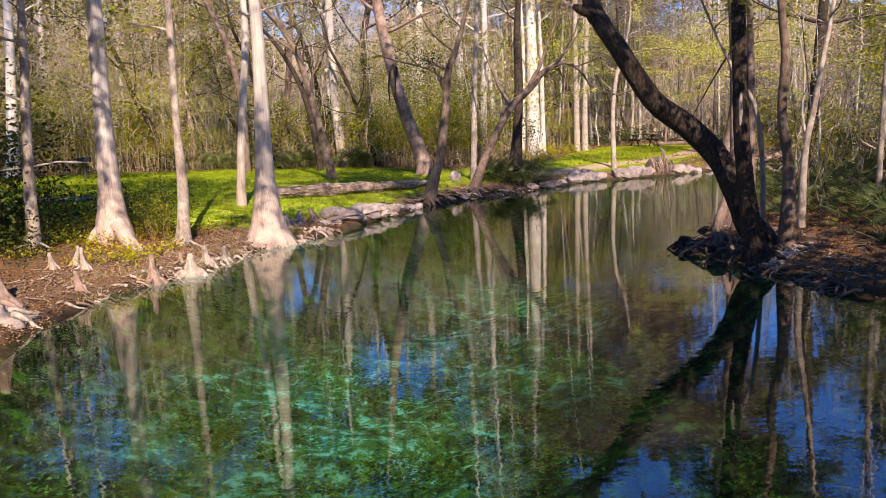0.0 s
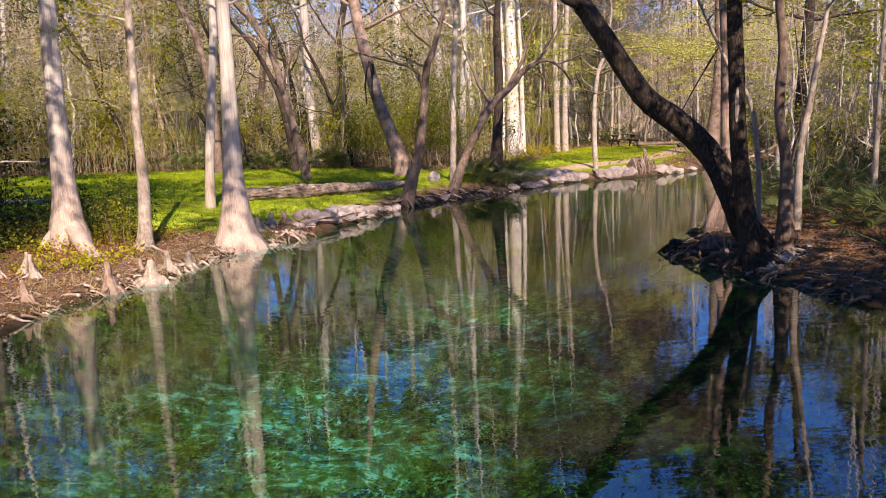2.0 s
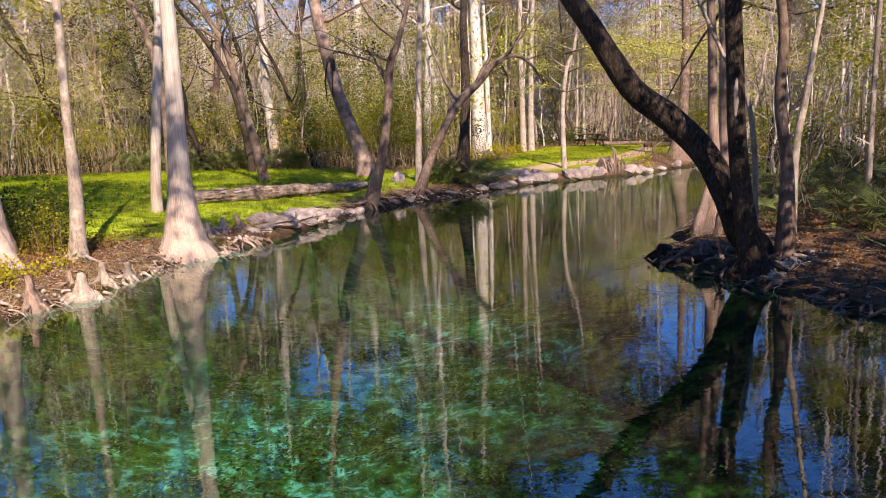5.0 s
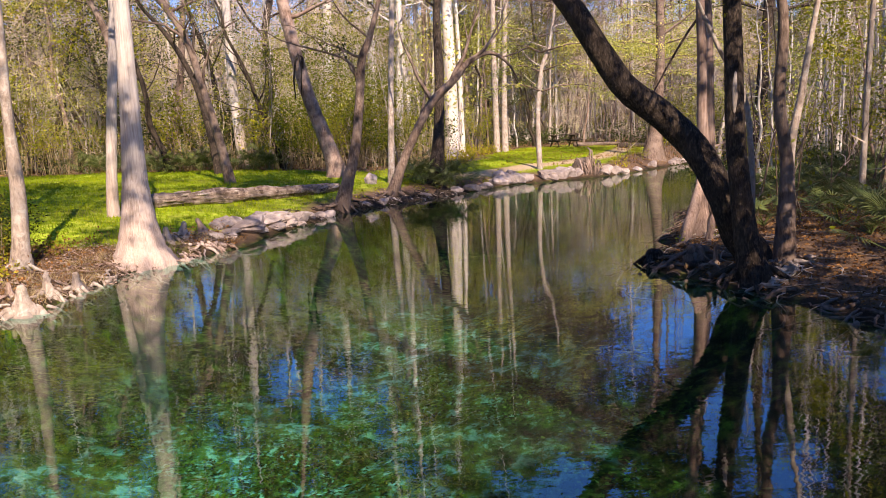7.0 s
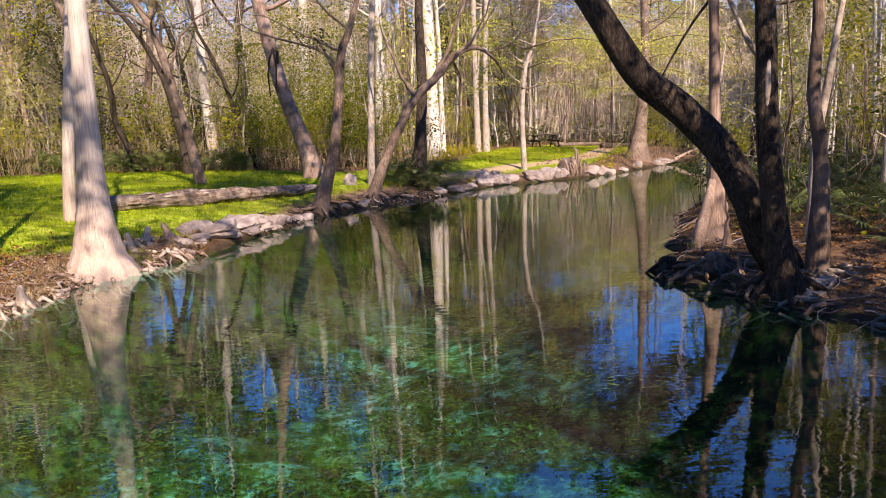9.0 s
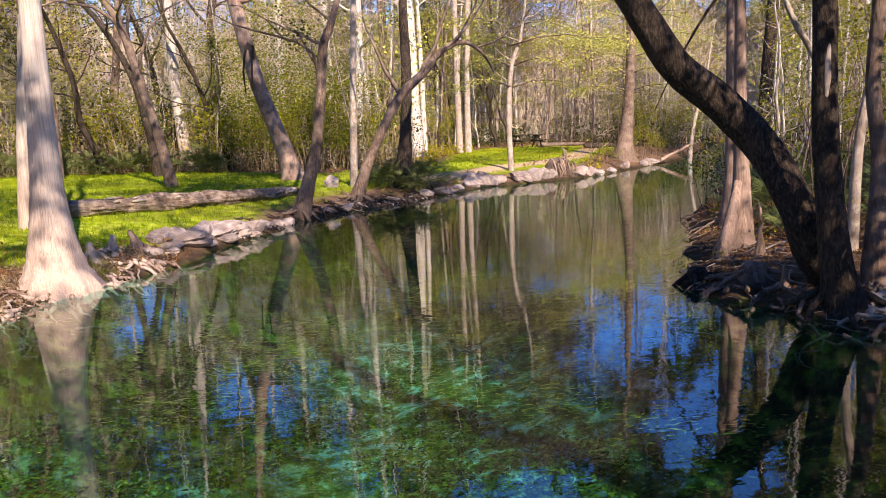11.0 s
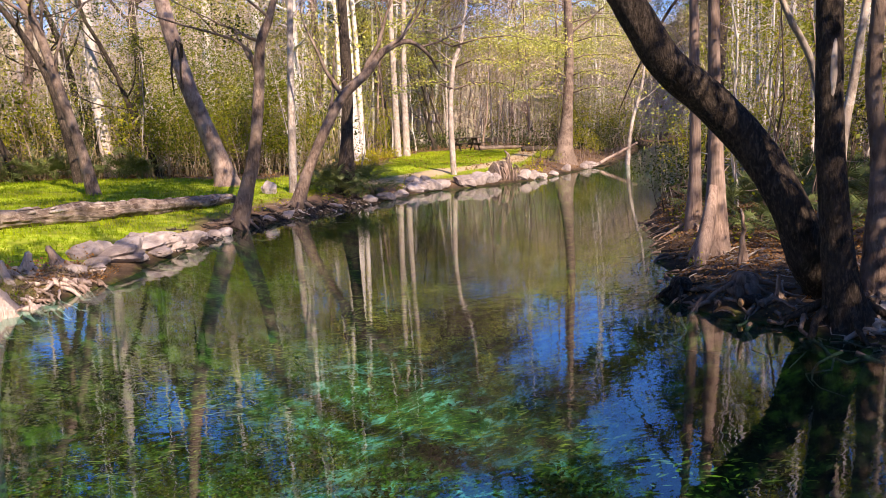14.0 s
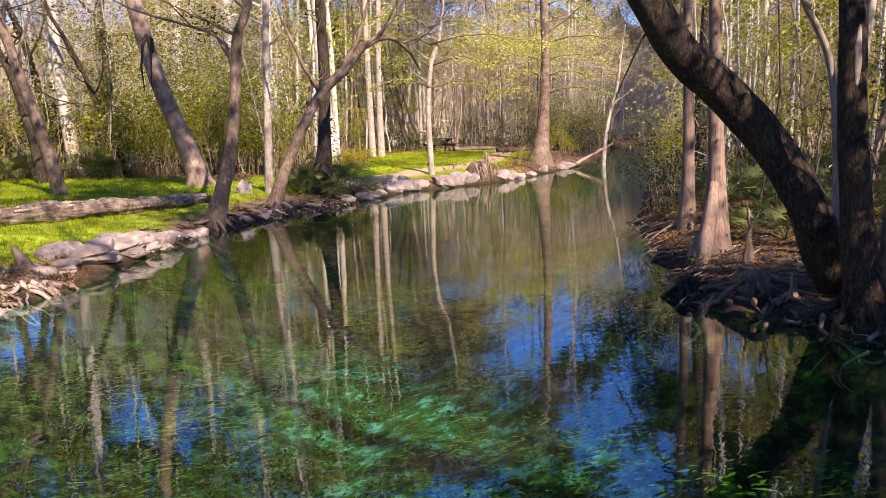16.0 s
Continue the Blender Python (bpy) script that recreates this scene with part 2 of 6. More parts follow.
def water_material():
    """Clear creek water: mirror by Fresnel over a blue-green tint that the bed shows through."""
    m, nt, b = material("clear_water")
    nt.nodes.remove(b)
    tc = nt.nodes.new("ShaderNodeTexCoord")
    mp = nt.nodes.new("ShaderNodeMapping")
    mp.inputs["Rotation"].default_value = (0, 0, radians(8))
    mp.inputs["Scale"].default_value = (0.9, 1.9, 1)
    nt.links.new(tc.outputs["Object"], mp.inputs[0])
    small = noise_tex(nt, 3.2, 2, 0.5, mp.outputs[0], 0.0)
    bm_ = node(nt, "ShaderNodeBump", Strength=0.5, Distance=0.003)
    nt.links.new(small.outputs["Fac"], bm_.inputs["Height"])
    gloss = node(nt, "ShaderNodeBsdfAnisotropic", Roughness=0.0)
    gloss.inputs["Color"].default_value = (1, 1, 1, 1)
    clear = nt.nodes.new("ShaderNodeBsdfTransparent")
    clear.inputs["Color"].default_value = (0.44, 0.81, 0.74, 1)
    lw = node(nt, "ShaderNodeLayerWeight", Blend=0.5)
    pw = nt.nodes.new("ShaderNodeMath")
    pw.operation = "POWER"
    pw.inputs[1].default_value = 4.1
    nt.links.new(lw.outputs["Facing"], pw.inputs[0])
    fr = nt.nodes.new("ShaderNodeMapRange")
    fr.inputs["To Min"].default_value, fr.inputs["To Max"].default_value = 0.125, 0.75
    nt.links.new(pw.outputs[0], fr.inputs["Value"])
    mx = nt.nodes.new("ShaderNodeMixShader")
    for n in (gloss, lw):
        nt.links.new(bm_.outputs[0], n.inputs["Normal"])
    nt.links.new(fr.outputs[0], mx.inputs[0])
    nt.links.new(clear.outputs[0], mx.inputs[1])
    nt.links.new(gloss.outputs[0], mx.inputs[2])
    nt.links.new(mx.outputs[0], nt.nodes["Material Output"].inputs["Surface"])
    return m


GROUND, WATER = ground_material(), water_material()


# ---- plan ----
LEFT_SHORE = [(-7, -30), (-6.5, -10), (-6.2, 6), (-6.35, 10.2), (-6.6, 11.6), (-6.75, 13.5), (-6.1, 15.5), (-5.5, 16.4), (-5.2, 18.2), (-4.9, 20.0),
              (-3.3, 22.4), (-1.7, 26.8), (-0.5, 29.9), (1.7, 32.8), (4.9, 36.0), (7.8, 39.4), (11.7, 41.0), (15.4, 43.6), (18.2, 46.8),
              (25.5, 54.3), (36, 69), (45, 84), (50, 92)]
RIGHT_SHORE = [(60, 98), (51, 80), (38, 62), (26, 46), (17, 35), (12.5, 28.8), (9.6, 24.6), (7.8, 21.2), (6.3, 18.6), (5.5, 17.2), (5.8, 15.5),
               (6.25, 14.5), (6.6, 13.0), (6.9, 11.3), (7.4, 6), (8.5, -4), (10, -14), (9, -30)]
CREEK = np.array(LEFT_SHORE + RIGHT_SHORE, float)
LAWN = np.array([(-4.6, 21.3), (-4.0, 23.6), (-2.4, 27.5), (-1.6, 30.5), (0.3, 34), (3.5, 37.6), (7.4, 41.2), (11.6, 42.6), (14, 44.6), (17, 50), (21.5, 57), (27, 67), (21, 71),
                 (14, 63), (9.6, 53.5), (7.2, 47), (5.2, 43.6), (1, 41), (-2, 42), (-7, 44), (-13, 44.5), (-20, 43), (-30, 39), (-42, 38), (-42, 27), (-19, 26), (-12, 22.8), (-8, 21)], float)


def inside(poly, x, y):
    res = np.zeros(np.shape(x), bool)
    for (x0, y0), (x1, y1) in zip(poly, np.roll(poly, -1, 0)):
        if y0 != y1:
            res ^= ((y0 > y) != (y1 > y)) & (x < (x1 - x0) * (y - y0) / (y1 - y0) + x0)
    return res


def edge_distance(poly, x, y):
    """Metres to the polygon's edge, negative inside it."""
    best = np.full(np.shape(x), 1e9)
    for (x0, y0), (x1, y1) in zip(poly, np.roll(poly, -1, 0)):
        dx, dy = x1 - x0, y1 - y0
        s = np.clip(((x - x0) * dx + (y - y0) * dy) / (dx * dx + dy * dy), 0, 1)
        best = np.minimum(best, np.hypot(x - x0 - s * dx, y - y0 - s * dy))
    return np.where(inside(poly, x, y), -best, best)


def ripple(x, y, f, k=0.0):
    return (np.sin(f * x + 1.3 * k) * np.cos(f * 1.13 * y + k) + 0.6 * np.sin(f * 2.1 * x - f * 1.4 * y + 2 * k) + 0.4 * np.sin(f * 3.7 * y + f * 2.9 * x + k)) / 2


def ground_height(x, y):
    x, y = np.asarray(x, float), np.asarray(y, float)
    d = edge_distance(CREEK, x, y) + 0.18 * ripple(x, y, 2.3, 1.0)
    left = x < 0.55 * y - 8 + 6
    land_l = np.interp(d, [0, 0.25, 1.2, 3, 6, 12, 25, 80], [0, 0.12, 0.38, 0.62, 0.82, 1.05, 1.25, 1.8])
    land_r = np.interp(d, [0, 0.3, 1.2, 3, 8, 25, 80], [0, 0.10, 0.30, 0.48, 0.75, 1.1, 1.8])
    bed = np.interp(-d, [0, 0.4, 1.2, 3, 6], [0, -0.22, -0.7, -1.35, -1.7])
    near = np.clip((np.abs(d) - 0.2) / 2, 0, 1)
    z = np.where(d > 0, np.where(left, land_l, land_r) + 0.05 * near * ripple(x, y, 1.1, 2.0), bed + 0.12 * near * ripple(x, y, 1.4, 3.0))
    far = np.hypot(x - 5, y - 30)
    return np.where(far > 160, np.where(d > 0, np.maximum(z, 1.5), z), z)


def gz(x, y):
    return float(ground_height(x, y))


# gaps between the crowns where open sky shows: x, z, half width, half height, at 54 m
SKY_GAPS = ((-10.0, 8.3, 2.3, 2.0), (-3.0, 14.3, 4.4, 2.2), (22.0, 11.8, 5.2, 3.4), (14.5, 24.0, 5.4, 2.8), (26.5, 19.0, 3.8, 3.8), (-27.0, 17.5, 3.6, 6.5), (39.0, 16.5, 3.4, 3.0), (31.0, 24.0, 4.2, 3.0), (-15.5, 21.0, 2.2, 2.2))


def open_sky(x, y, z):
    """True where a gap in the canopy leaves the sky open; ragged, with stray sprays left in it."""
    k = np.maximum(y - 6, 1.0) / 48
    u, w = x / k, (z + 2.7) / k - 2.7
    u, w = u + 0.9 * np.sin(1.9 * w + 0.4 * u) + 0.6 * np.sin(4.3 * w + 1) + 0.35 * np.sin(9.1 * w + 2.3 * u), w + 0.7 * np.sin(1.3 * u + 2) + 0.5 * np.sin(3.7 * u) + 0.3 * np.sin(8.3 * u + 1.7 * w)
    best = np.full(np.shape(x), 9.0)
    for gx, g, rx, rz in SKY_GAPS:
        best = np.minimum(best, ((u - gx) / rx) ** 2 + ((w - g) / rz) ** 2)
    stray = 0.5 + 0.5 * np.sin(3.1 * u + 1.1 * w) * np.sin(2.3 * w - 1.7 * u + 0.7 * y)
    return (best + 0.75 * stray ** 2 < 1.08) & (y > 14)


# ---- building blocks ----
class Shape:
    """Collects vertices and faces for one mesh."""

    def __init__(self):
        self.v, self.f = [], []

    def tube(self, pts, radii, sides=8, flute=None, rng=None, cap=True, rough=0.0):
        """A bent tapering stem; flute(ring fraction, angle) scales its radius."""
        pts = [Vector(p) for p in pts]
        side = None
        start = len(self.v)
        n = len(pts)
        for i, p in enumerate(pts):
            way = (pts[min(i + 1, n - 1)] - pts[max(i - 1, 0)]).normalized()
            if side is None:
                side = way.orthogonal().normalized() if abs(way.z) < 0.8 else (Vector((1, 0, 0)) - way * way.x).normalized()
            else:
                side = (side - way * side.dot(way)).normalized()
            up = way.cross(side)
            for k in range(sides):
                a = 2 * math.pi * k / sides
                r = radii[i]
                if flute:
                    r *= flute(i / (n - 1), a)
                if rough and rng:
                    r *= 1 + rng.uniform(-rough, rough)
                self.v.append(p + (side * math.cos(a) + up * math.sin(a)) * r)
        for i in range(n - 1):
            for k in range(sides):
                a, b = start + i * sides + k, start + i * sides + (k + 1) % sides
                self.f.append((a, b, b + sides, a + sides))
        if cap:
            self.f.append(tuple(start + (n - 1) * sides + k for k in range(sides)))
            self.f.append(tuple(start + k for k in reversed(range(sides))))

    def leaf(self, p, way, normal, length, width):
        way, side = Vector(way), Vector(way).cross(normal)
        if side.length < 1e-4:
            side = way.orthogonal()
        side.normalize()
        i, p = len(self.v), Vector(p)
        self.v += [p, p + way * length * 0.45 + side * width * 0.5, p + way * length, p + way * length * 0.45 - side * width * 0.5]
        self.f.append((i, i + 1, i + 2, i + 3))

    def blade(self, p, way, side, length, width, droop):
        """A narrow two-segment blade that bends over."""
        p, way, side = Vector(p), Vector(way), Vector(side)
        i = len(self.v)
        m = p + way * length * 0.55
        tip = p + way * length + Vector((0, 0, -droop))
        self.v += [p - side * width * 0.3, p + side * width * 0.3, m + side * width * 0.5, m - side * width * 0.5, tip]
        self.f += [(i, i + 1, i + 2, i + 3), (i + 3, i + 2, i + 4)]

    def mesh(self, name, mat, smooth=True):
        me = bpy.data.meshes.new(name)
        me.from_pydata([tuple(v) for v in self.v], [], self.f)
        me.materials.append(mat)
        if smooth:
            me.shade_smooth()
        me.update()
        return me


def part(name, shape, mat, parent, label="", smooth=True):
    ob = new(name, shape.mesh(name, mat, smooth) if isinstance(shape, Shape) else shape)
    ob.parent = parent
    return tagged(ob, label)


def thing(name, at, label, category, group="", kind=""):
    ob = new(name)
    ob.matrix_world = Matrix.Translation(at)
    return tagged(ob, label, category, group, kind)


def unit(rng, flat=1.0):
    while True:
        v = Vector((rng.uniform(-1, 1), rng.uniform(-1, 1), rng.uniform(-1, 1)))
        if 0.05 < v.length < 1:
            v.z *= flat
            return v.normalized()


def smooth_path(pts, n):
    """n points along a smooth curve through pts, with what goes with them (x, y, z, radius)."""
    pts = np.array(pts, float)
    ext = np.vstack([2 * pts[0] - pts[1], pts, 2 * pts[-1] - pts[-2]])
    out = []
    for s in np.linspace(0, len(pts) - 1 - 1e-6, n):
        i = int(s)
        u = s - i
        p0, p1, p2, p3 = ext[i:i + 4]
        out.append(0.5 * (2 * p1 + (p2 - p0) * u + (2 * p0 - 5 * p1 + 4 * p2 - p3) * u * u + (3 * p1 - p0 - 3 * p2 + p3) * u ** 3))
    return out


def branch(rng, shape, start, way, length, radius, depth, tips, sides=5, gnarl=0.35, up=0.1, forks=3):
    """A crooked limb with side branches, whose ends go into tips."""
    steps = 6 if depth > 1 else 4
    p, w = Vector(start), Vector(way).normalized()
    pts, rad = [p.copy()], [radius]
    for i in range(steps):
        w = (w + unit(rng) * gnarl * 0.6 + Vector((0, 0, up * 0.35))).normalized()
        p = p + w * length / steps
        pts.append(p.copy())
        rad.append(max(radius * (1 - 0.8 * (i + 1) / steps), 0.004))
        if depth > 0 and i >= 1 and rng.random() < forks / steps * 1.2:
            ww = (w * 0.7 + unit(rng) * 0.8 + Vector((0, 0, up))).normalized()
            branch(rng, shape, p, ww, length * rng.uniform(0.35, 0.6), rad[-1] * 0.65, depth - 1, tips, max(3, sides - 1), gnarl, up, forks)
        if depth == 0:
            tips.append((p.copy(), w.copy()))
    shape.tube(pts, rad, sides, cap=False)
    tips.append((p.copy(), w.copy()))


def foliage(rng, tips, per, spread, size, flat=0.6, share=1.0):
    s = Shape()
    for p, w in tips:
        if rng.random() > share:
            continue
        for _ in range(per):
            q = p + unit(rng) * spread * rng.random() ** 0.5
            k = size * rng.uniform(0.6, 1.4)
            s.leaf(q, unit(rng, flat), unit(rng), k, k * 0.62)
    return s


# ---- setting ----
def lines(stops):
    out = []
    for (a, step), (b, _) in zip(stops, stops[1:]):
        out += list(np.arange(a, b - 1e-6, step))
    return np.array(out + [stops[-1][0]])


TRACK = ((3.6, 38.6), (6.4, 40.9), (9.0, 43.2), (12.5, 46.0), (16, 50.2), (20, 57.5), (25, 68))


def track_distance(x, y):
    """How far a place lies from the trodden path along the shore."""
    d = np.full(np.shape(x), 1e9)
    for (x0, y0), (x1, y1) in zip(TRACK, TRACK[1:]):
        s = np.clip(((x - x0) * (x1 - x0) + (y - y0) * (y1 - y0)) / ((x1 - x0) ** 2 + (y1 - y0) ** 2), 0, 1)
        d = np.minimum(d, np.hypot(x - x0 - s * (x1 - x0), y - y0 - s * (y1 - y0)))
    return d


def build_ground():
    xs = lines([(-2500, 600), (-700, 120), (-220, 25), (-70, 4), (-30, 1.0), (-14, 0.28), (12, 0.4), (26, 1.0), (70, 4), (120, 25), (220, 120), (700, 600), (2500, 1)])
    ys = lines([(-2500, 600), (-700, 120), (-220, 25), (-60, 4), (-20, 1.5), (4, 0.28), (46, 0.6), (70, 1.5), (110, 4), (150, 25), (250, 120), (850, 600), (2500, 1)])
    gx, gy = np.meshgrid(xs, ys)
    z = ground_height(gx, gy)
    nx = len(xs)
    me = bpy.data.meshes.new("ground")
    i = np.arange((len(ys) - 1) * nx).reshape(-1, nx)[:, :-1].ravel()
    me.from_pydata(np.stack([gx, gy, z], -1).reshape(-1, 3).tolist(), [], np.stack([i, i + 1, i + nx + 1, i + nx], -1).tolist())
    jag = 0.5 * ripple(gx, gy, 1.7, 4.0) + 0.35 * ripple(gx, gy, 5.1, 5.0)
    lawn = np.clip(0.5 - (edge_distance(LAWN, gx, gy) + jag) / 0.9, 0, 1)
    bed = np.clip((0.03 - z) / 0.06, 0, 1)
    d = track_distance(gx, gy)
    way = np.clip(0.5 - (d - 0.7 + 0.25 * jag) / 0.4, 0, 1)
    spring = np.minimum(np.hypot((gx + 1.7) / 3.0, (gy - 11.8) / 3.6), np.hypot((gx - 1.4) / 2.3, (gy - 17.0) / 5.2))
    sand = np.clip(1.4 - 1.1 * spring + 0.6 * jag, 0, 1)
    for name, values in (("lawn", lawn), ("bed", bed), ("path", way), ("sand", sand)):
        me.attributes.new(name, "FLOAT", "POINT").data.foreach_set("value", values.ravel().astype(np.float32))
    me.materials.append(GROUND)
    me.shade_smooth()
    tagged(new("ground", me), "creek banks of lawn, leaf litter and weedy pale creek bed", "ground", kind="structure")


def build_water():
    me = bpy.data.meshes.new("water")
    me.from_pydata([(-16, -45, 0), (70, -45, 0), (70, 110, 0), (-16, 110, 0)], [], [(0, 1, 2, 3)])
    me.materials.append(WATER)
    tagged(new("water", me), "still clear blue-green creek water mirroring the trees", "water", kind="structure")


build_ground()
build_water()


# ---- trees of the banks ----
def buttress(lobes, phase, amount, reach):
    """Flutes that fade up the stem."""
    def scale(s, a):
        f = max(0.0, 1 - s / reach) ** 1.3
        return 1 + f * amount * (abs(math.cos(lobes * 0.5 * a + phase)) ** 1.5 - 0.4) + 0.05 * f * math.sin(9 * a + phase)
    return scale


def root(shape, rng, start, way, length, radius, floor=None, wriggle=0.25):
    """A root that runs out over the ground and dives in."""
    p, w = Vector(start), Vector((way[0], way[1], 0)).normalized()
    pts, rad = [p.copy()], [radius]
    for i in range(1, 7):
        w = (w + Vector((rng.uniform(-1, 1), rng.uniform(-1, 1), 0)) * wriggle).normalized()
        q = p + w * length * i / 6
        g = max(gz(q.x, q.y), -0.25) if floor is None else floor
        h = max(0.0, p.z - g)
        q.z = g + h * (1 - i / 6) ** 2.2 + radius * (0.5 - 0.18 * i)
        pts.append(q)
        rad.append(radius * (1 - 0.12 * i))
    shape.tube(pts, rad, 6, rng=rng, rough=0.15)


def local(pts, base):
    return [Vector(p[:3]) - Vector(base) for p in pts]


def bank_tree(seed, pts, mat, top, label, crown=None, limbs=7, limb_len=3.0, leaf=0.09, per=5, roots=0, flute=None, sides=14, start=0.45, lean=(0, 0), share=0.7, category="tree", name="tree", spread=0.35, root_len=0.9, bury=0.25):
    """A tree on fitted stem points, carried on upwards to its top."""
    rng = random.Random(seed)
    base = Vector((pts[0][0], pts[0][1], gz(pts[0][0], pts[0][1])))
    stem = [tuple(p) for p in pts]
    stem.insert(0, (pts[0][0], pts[0][1], min(pts[0][2], base.z) - bury, pts[0][3] * 1.12))
    x, y, z, r = stem[-1]
    px_, py_, pz_, _ = stem[-2]
    k = (z - pz_) or 1
    sx, sy = (x - px_) / k * 0.6 + lean[0], (y - py_) / k * 0.6 + lean[1]
    n_more = max(2, int((top - z) / 2.2))
    for i in range(1, n_more + 1):
        dz = (top - z) * i / n_more
        stem.append((x + sx * dz + rng.uniform(-0.15, 0.15), y + sy * dz + rng.uniform(-0.15, 0.15), z + dz, r * (1 - 0.85 * i / n_more)))
    fine = smooth_path(stem, 5 * len(stem))
    t = thing(name, base, label, category)
    s = Shape()
    s.tube(local(fine, base), [p[3] for p in fine], sides, flute, rng, rough=0.03)
    trunk = part("trunk", s, mat, t)
    for i in range(roots):
        a = 2 * math.pi * (i + rng.uniform(-0.25, 0.25)) / roots
        r0 = pts[0][3]
        s = Shape()
        st = Vector((base.x + math.cos(a) * r0 * 0.55, base.y + math.sin(a) * r0 * 0.55, max(base.z, 0.0) + min(0.28, 0.6 * r0)))
        root(s, rng, st, (math.cos(a), math.sin(a)), root_len * rng.uniform(0.6, 1.2), r0 * rng.uniform(0.14, 0.22), wriggle=0.3)
        s.v = [v - base for v in s.v]
        part("root", s, mat, trunk)
    tips = []
    for i in range(limbs):
        s = Shape()
        want = base.z + (top - base.z) * (start + (1 - start) * (i + rng.random()) / limbs * 0.97)
        p = min(fine, key=lambda q: abs(q[2] - want))
        a = rng.uniform(0, 2 * math.pi)
        way = Vector((math.cos(a), math.sin(a), rng.uniform(0.1, 0.7)))
        branch(rng, s, Vector(p[:3]) - base, way, limb_len * rng.uniform(0.6, 1.2), max(0.02, p[3] * 0.42), 2, tips)
        tagged(part("limb", s, mat, t), kind="stuff")
    if crown:
        tagged(part("crown", foliage(rng, tips, per, spread, leaf, share=share), crown, t, smooth=False), kind="stuff")
    return t


cyp_flute = buttress(9, 0.4, 0.38, 0.30)
left_cypress = bank_tree(11, [(-8.12, 18.30, 0.45, 0.50), (-8.14, 18.30, 1.0, 0.40), (-8.13, 18.30, 1.55, 0.305), (-8.12, 18.30, 2.35, 0.245), (-8.10, 18.30, 3.70, 0.198), (-8.07, 18.30, 5.05, 0.188), (-8.03, 18.30, 6.35, 0.172)],
          CYPRESS, 17, "tall bald cypress with flared pinkish-brown base on the bank", LEAF_SPRING, 15, 3.2, roots=0, per=11, flute=cyp_flute, sides=28, root_len=1.1)
added_legs = ((-8.12, 18.30, 1.15, ((-7.85, 18.0, 0.95), (-7.55, 17.72, 0.62), (-7.25, 17.48, 0.40), (-7.0, 17.3, 0.22)), (0.15, 0.2, 0.175, 0.14, 0.07)),
              (-8.12, 18.30, 1.1, ((-8.4, 18.15, 0.85), (-8.62, 18.05, 0.55), (-8.75, 18.0, 0.3)), (0.15, 0.18, 0.16, 0.11)),
              (-8.12, 18.30, 1.0, ((-8.1, 17.95, 0.8), (-8.1, 17.72, 0.5), (-8.14, 17.55, 0.25)), (0.14, 0.17, 0.15, 0.1)))
for lx, ly, lz, more_pts, leg_r in added_legs:
    leg = Shape()
    leg_path = smooth_path([(lx, ly, lz, leg_r[0])] + [(*q, r) for q, r in zip(more_pts, leg_r[1:])], 16)
    leg.tube([Vector(q[:3]) - left_cypress.matrix_world.translation for q in leg_path], [q[3] for q in leg_path], 12, lambda u, a: 1 + 0.08 * math.sin(4 * a + 3 * u), random.Random(7), rough=0.04)
    part("buttress_root", leg, CYPRESS, left_cypress)
bank_tree(12, [(-6.54, 18.60, 0.51, 0.22), (-6.51, 18.60, 0.87, 0.165), (-6.44, 18.60, 1.86, 0.138), (-6.45, 18.60, 3.26, 0.098), (-6.42, 18.60, 4.62, 0.090), (-6.38, 18.60, 6.34, 0.081)],
          GREY, 12, "slender grey-barked sapling tree leaning slightly at the bank", LEAF_SPRING, 7, 2.2, roots=3, sides=12)
bank_tree(13, [(-4.88, 20.75, 0.12, 0.66), (-4.88, 20.75, 0.43, 0.51), (-4.88, 20.75, 0.90, 0.40), (-4.88, 20.75, 1.52, 0.315), (-4.87, 20.75, 2.13, 0.255), (-4.83, 20.75, 3.68, 0.20), (-4.80, 20.75, 5.20, 0.17), (-4.81, 20.75, 6.66, 0.155)],
          CYPRESS, 19, "big pale bald cypress with fluted flaring base at the waterline", LEAF_SPRING, 15, 3.4, roots=0, per=11, flute=buttress(11, 1.0, 0.42, 0.26), sides=32, root_len=1.1)
bank_tree(14, [(-6.80, 25.30, 0.62, 0.19), (-6.76, 25.30, 1.56, 0.155), (-6.60, 25.30, 3.26, 0.14), (-6.42, 25.30, 4.74, 0.128), (-6.24, 25.30, 6.38, 0.118)],
          CYPRESS, 13, "pale slim tree standing on the lawn behind the cypress", LEAF_SPRING, 7, 2.6, sides=12)
thin_tree = bank_tree(15, [(-9.48, 17.00, 0.40, 0.20), (-9.41, 17.00, 0.92, 0.156), (-9.37, 17.00, 2.09, 0.129), (-9.25, 17.00, 3.74, 0.101), (-9.13, 17.00, 4.97, 0.088), (-9.06, 17.00, 6.17, 0.074)],
          GREY, 11, "thin grey-brown tree on the shaded near bank", LEAF_SPRING, 8, 2.4, roots=3, sides=12, start=0.3)
dead_limb = Shape()
dead_limb.tube([Vector(q) - thin_tree.matrix_world.translation for q in ((-11.2, 16.8, 2.40), (-10.3, 16.9, 2.46), (-9.33, 17.0, 2.52), (-8.7, 17.05, 2.62), (-8.0, 17.1, 2.58))], [0.012, 0.02, 0.026, 0.02, 0.008], 6)
part("dead_limb", dead_limb, PALE, thin_tree, "bleached bare dead limb held out level")
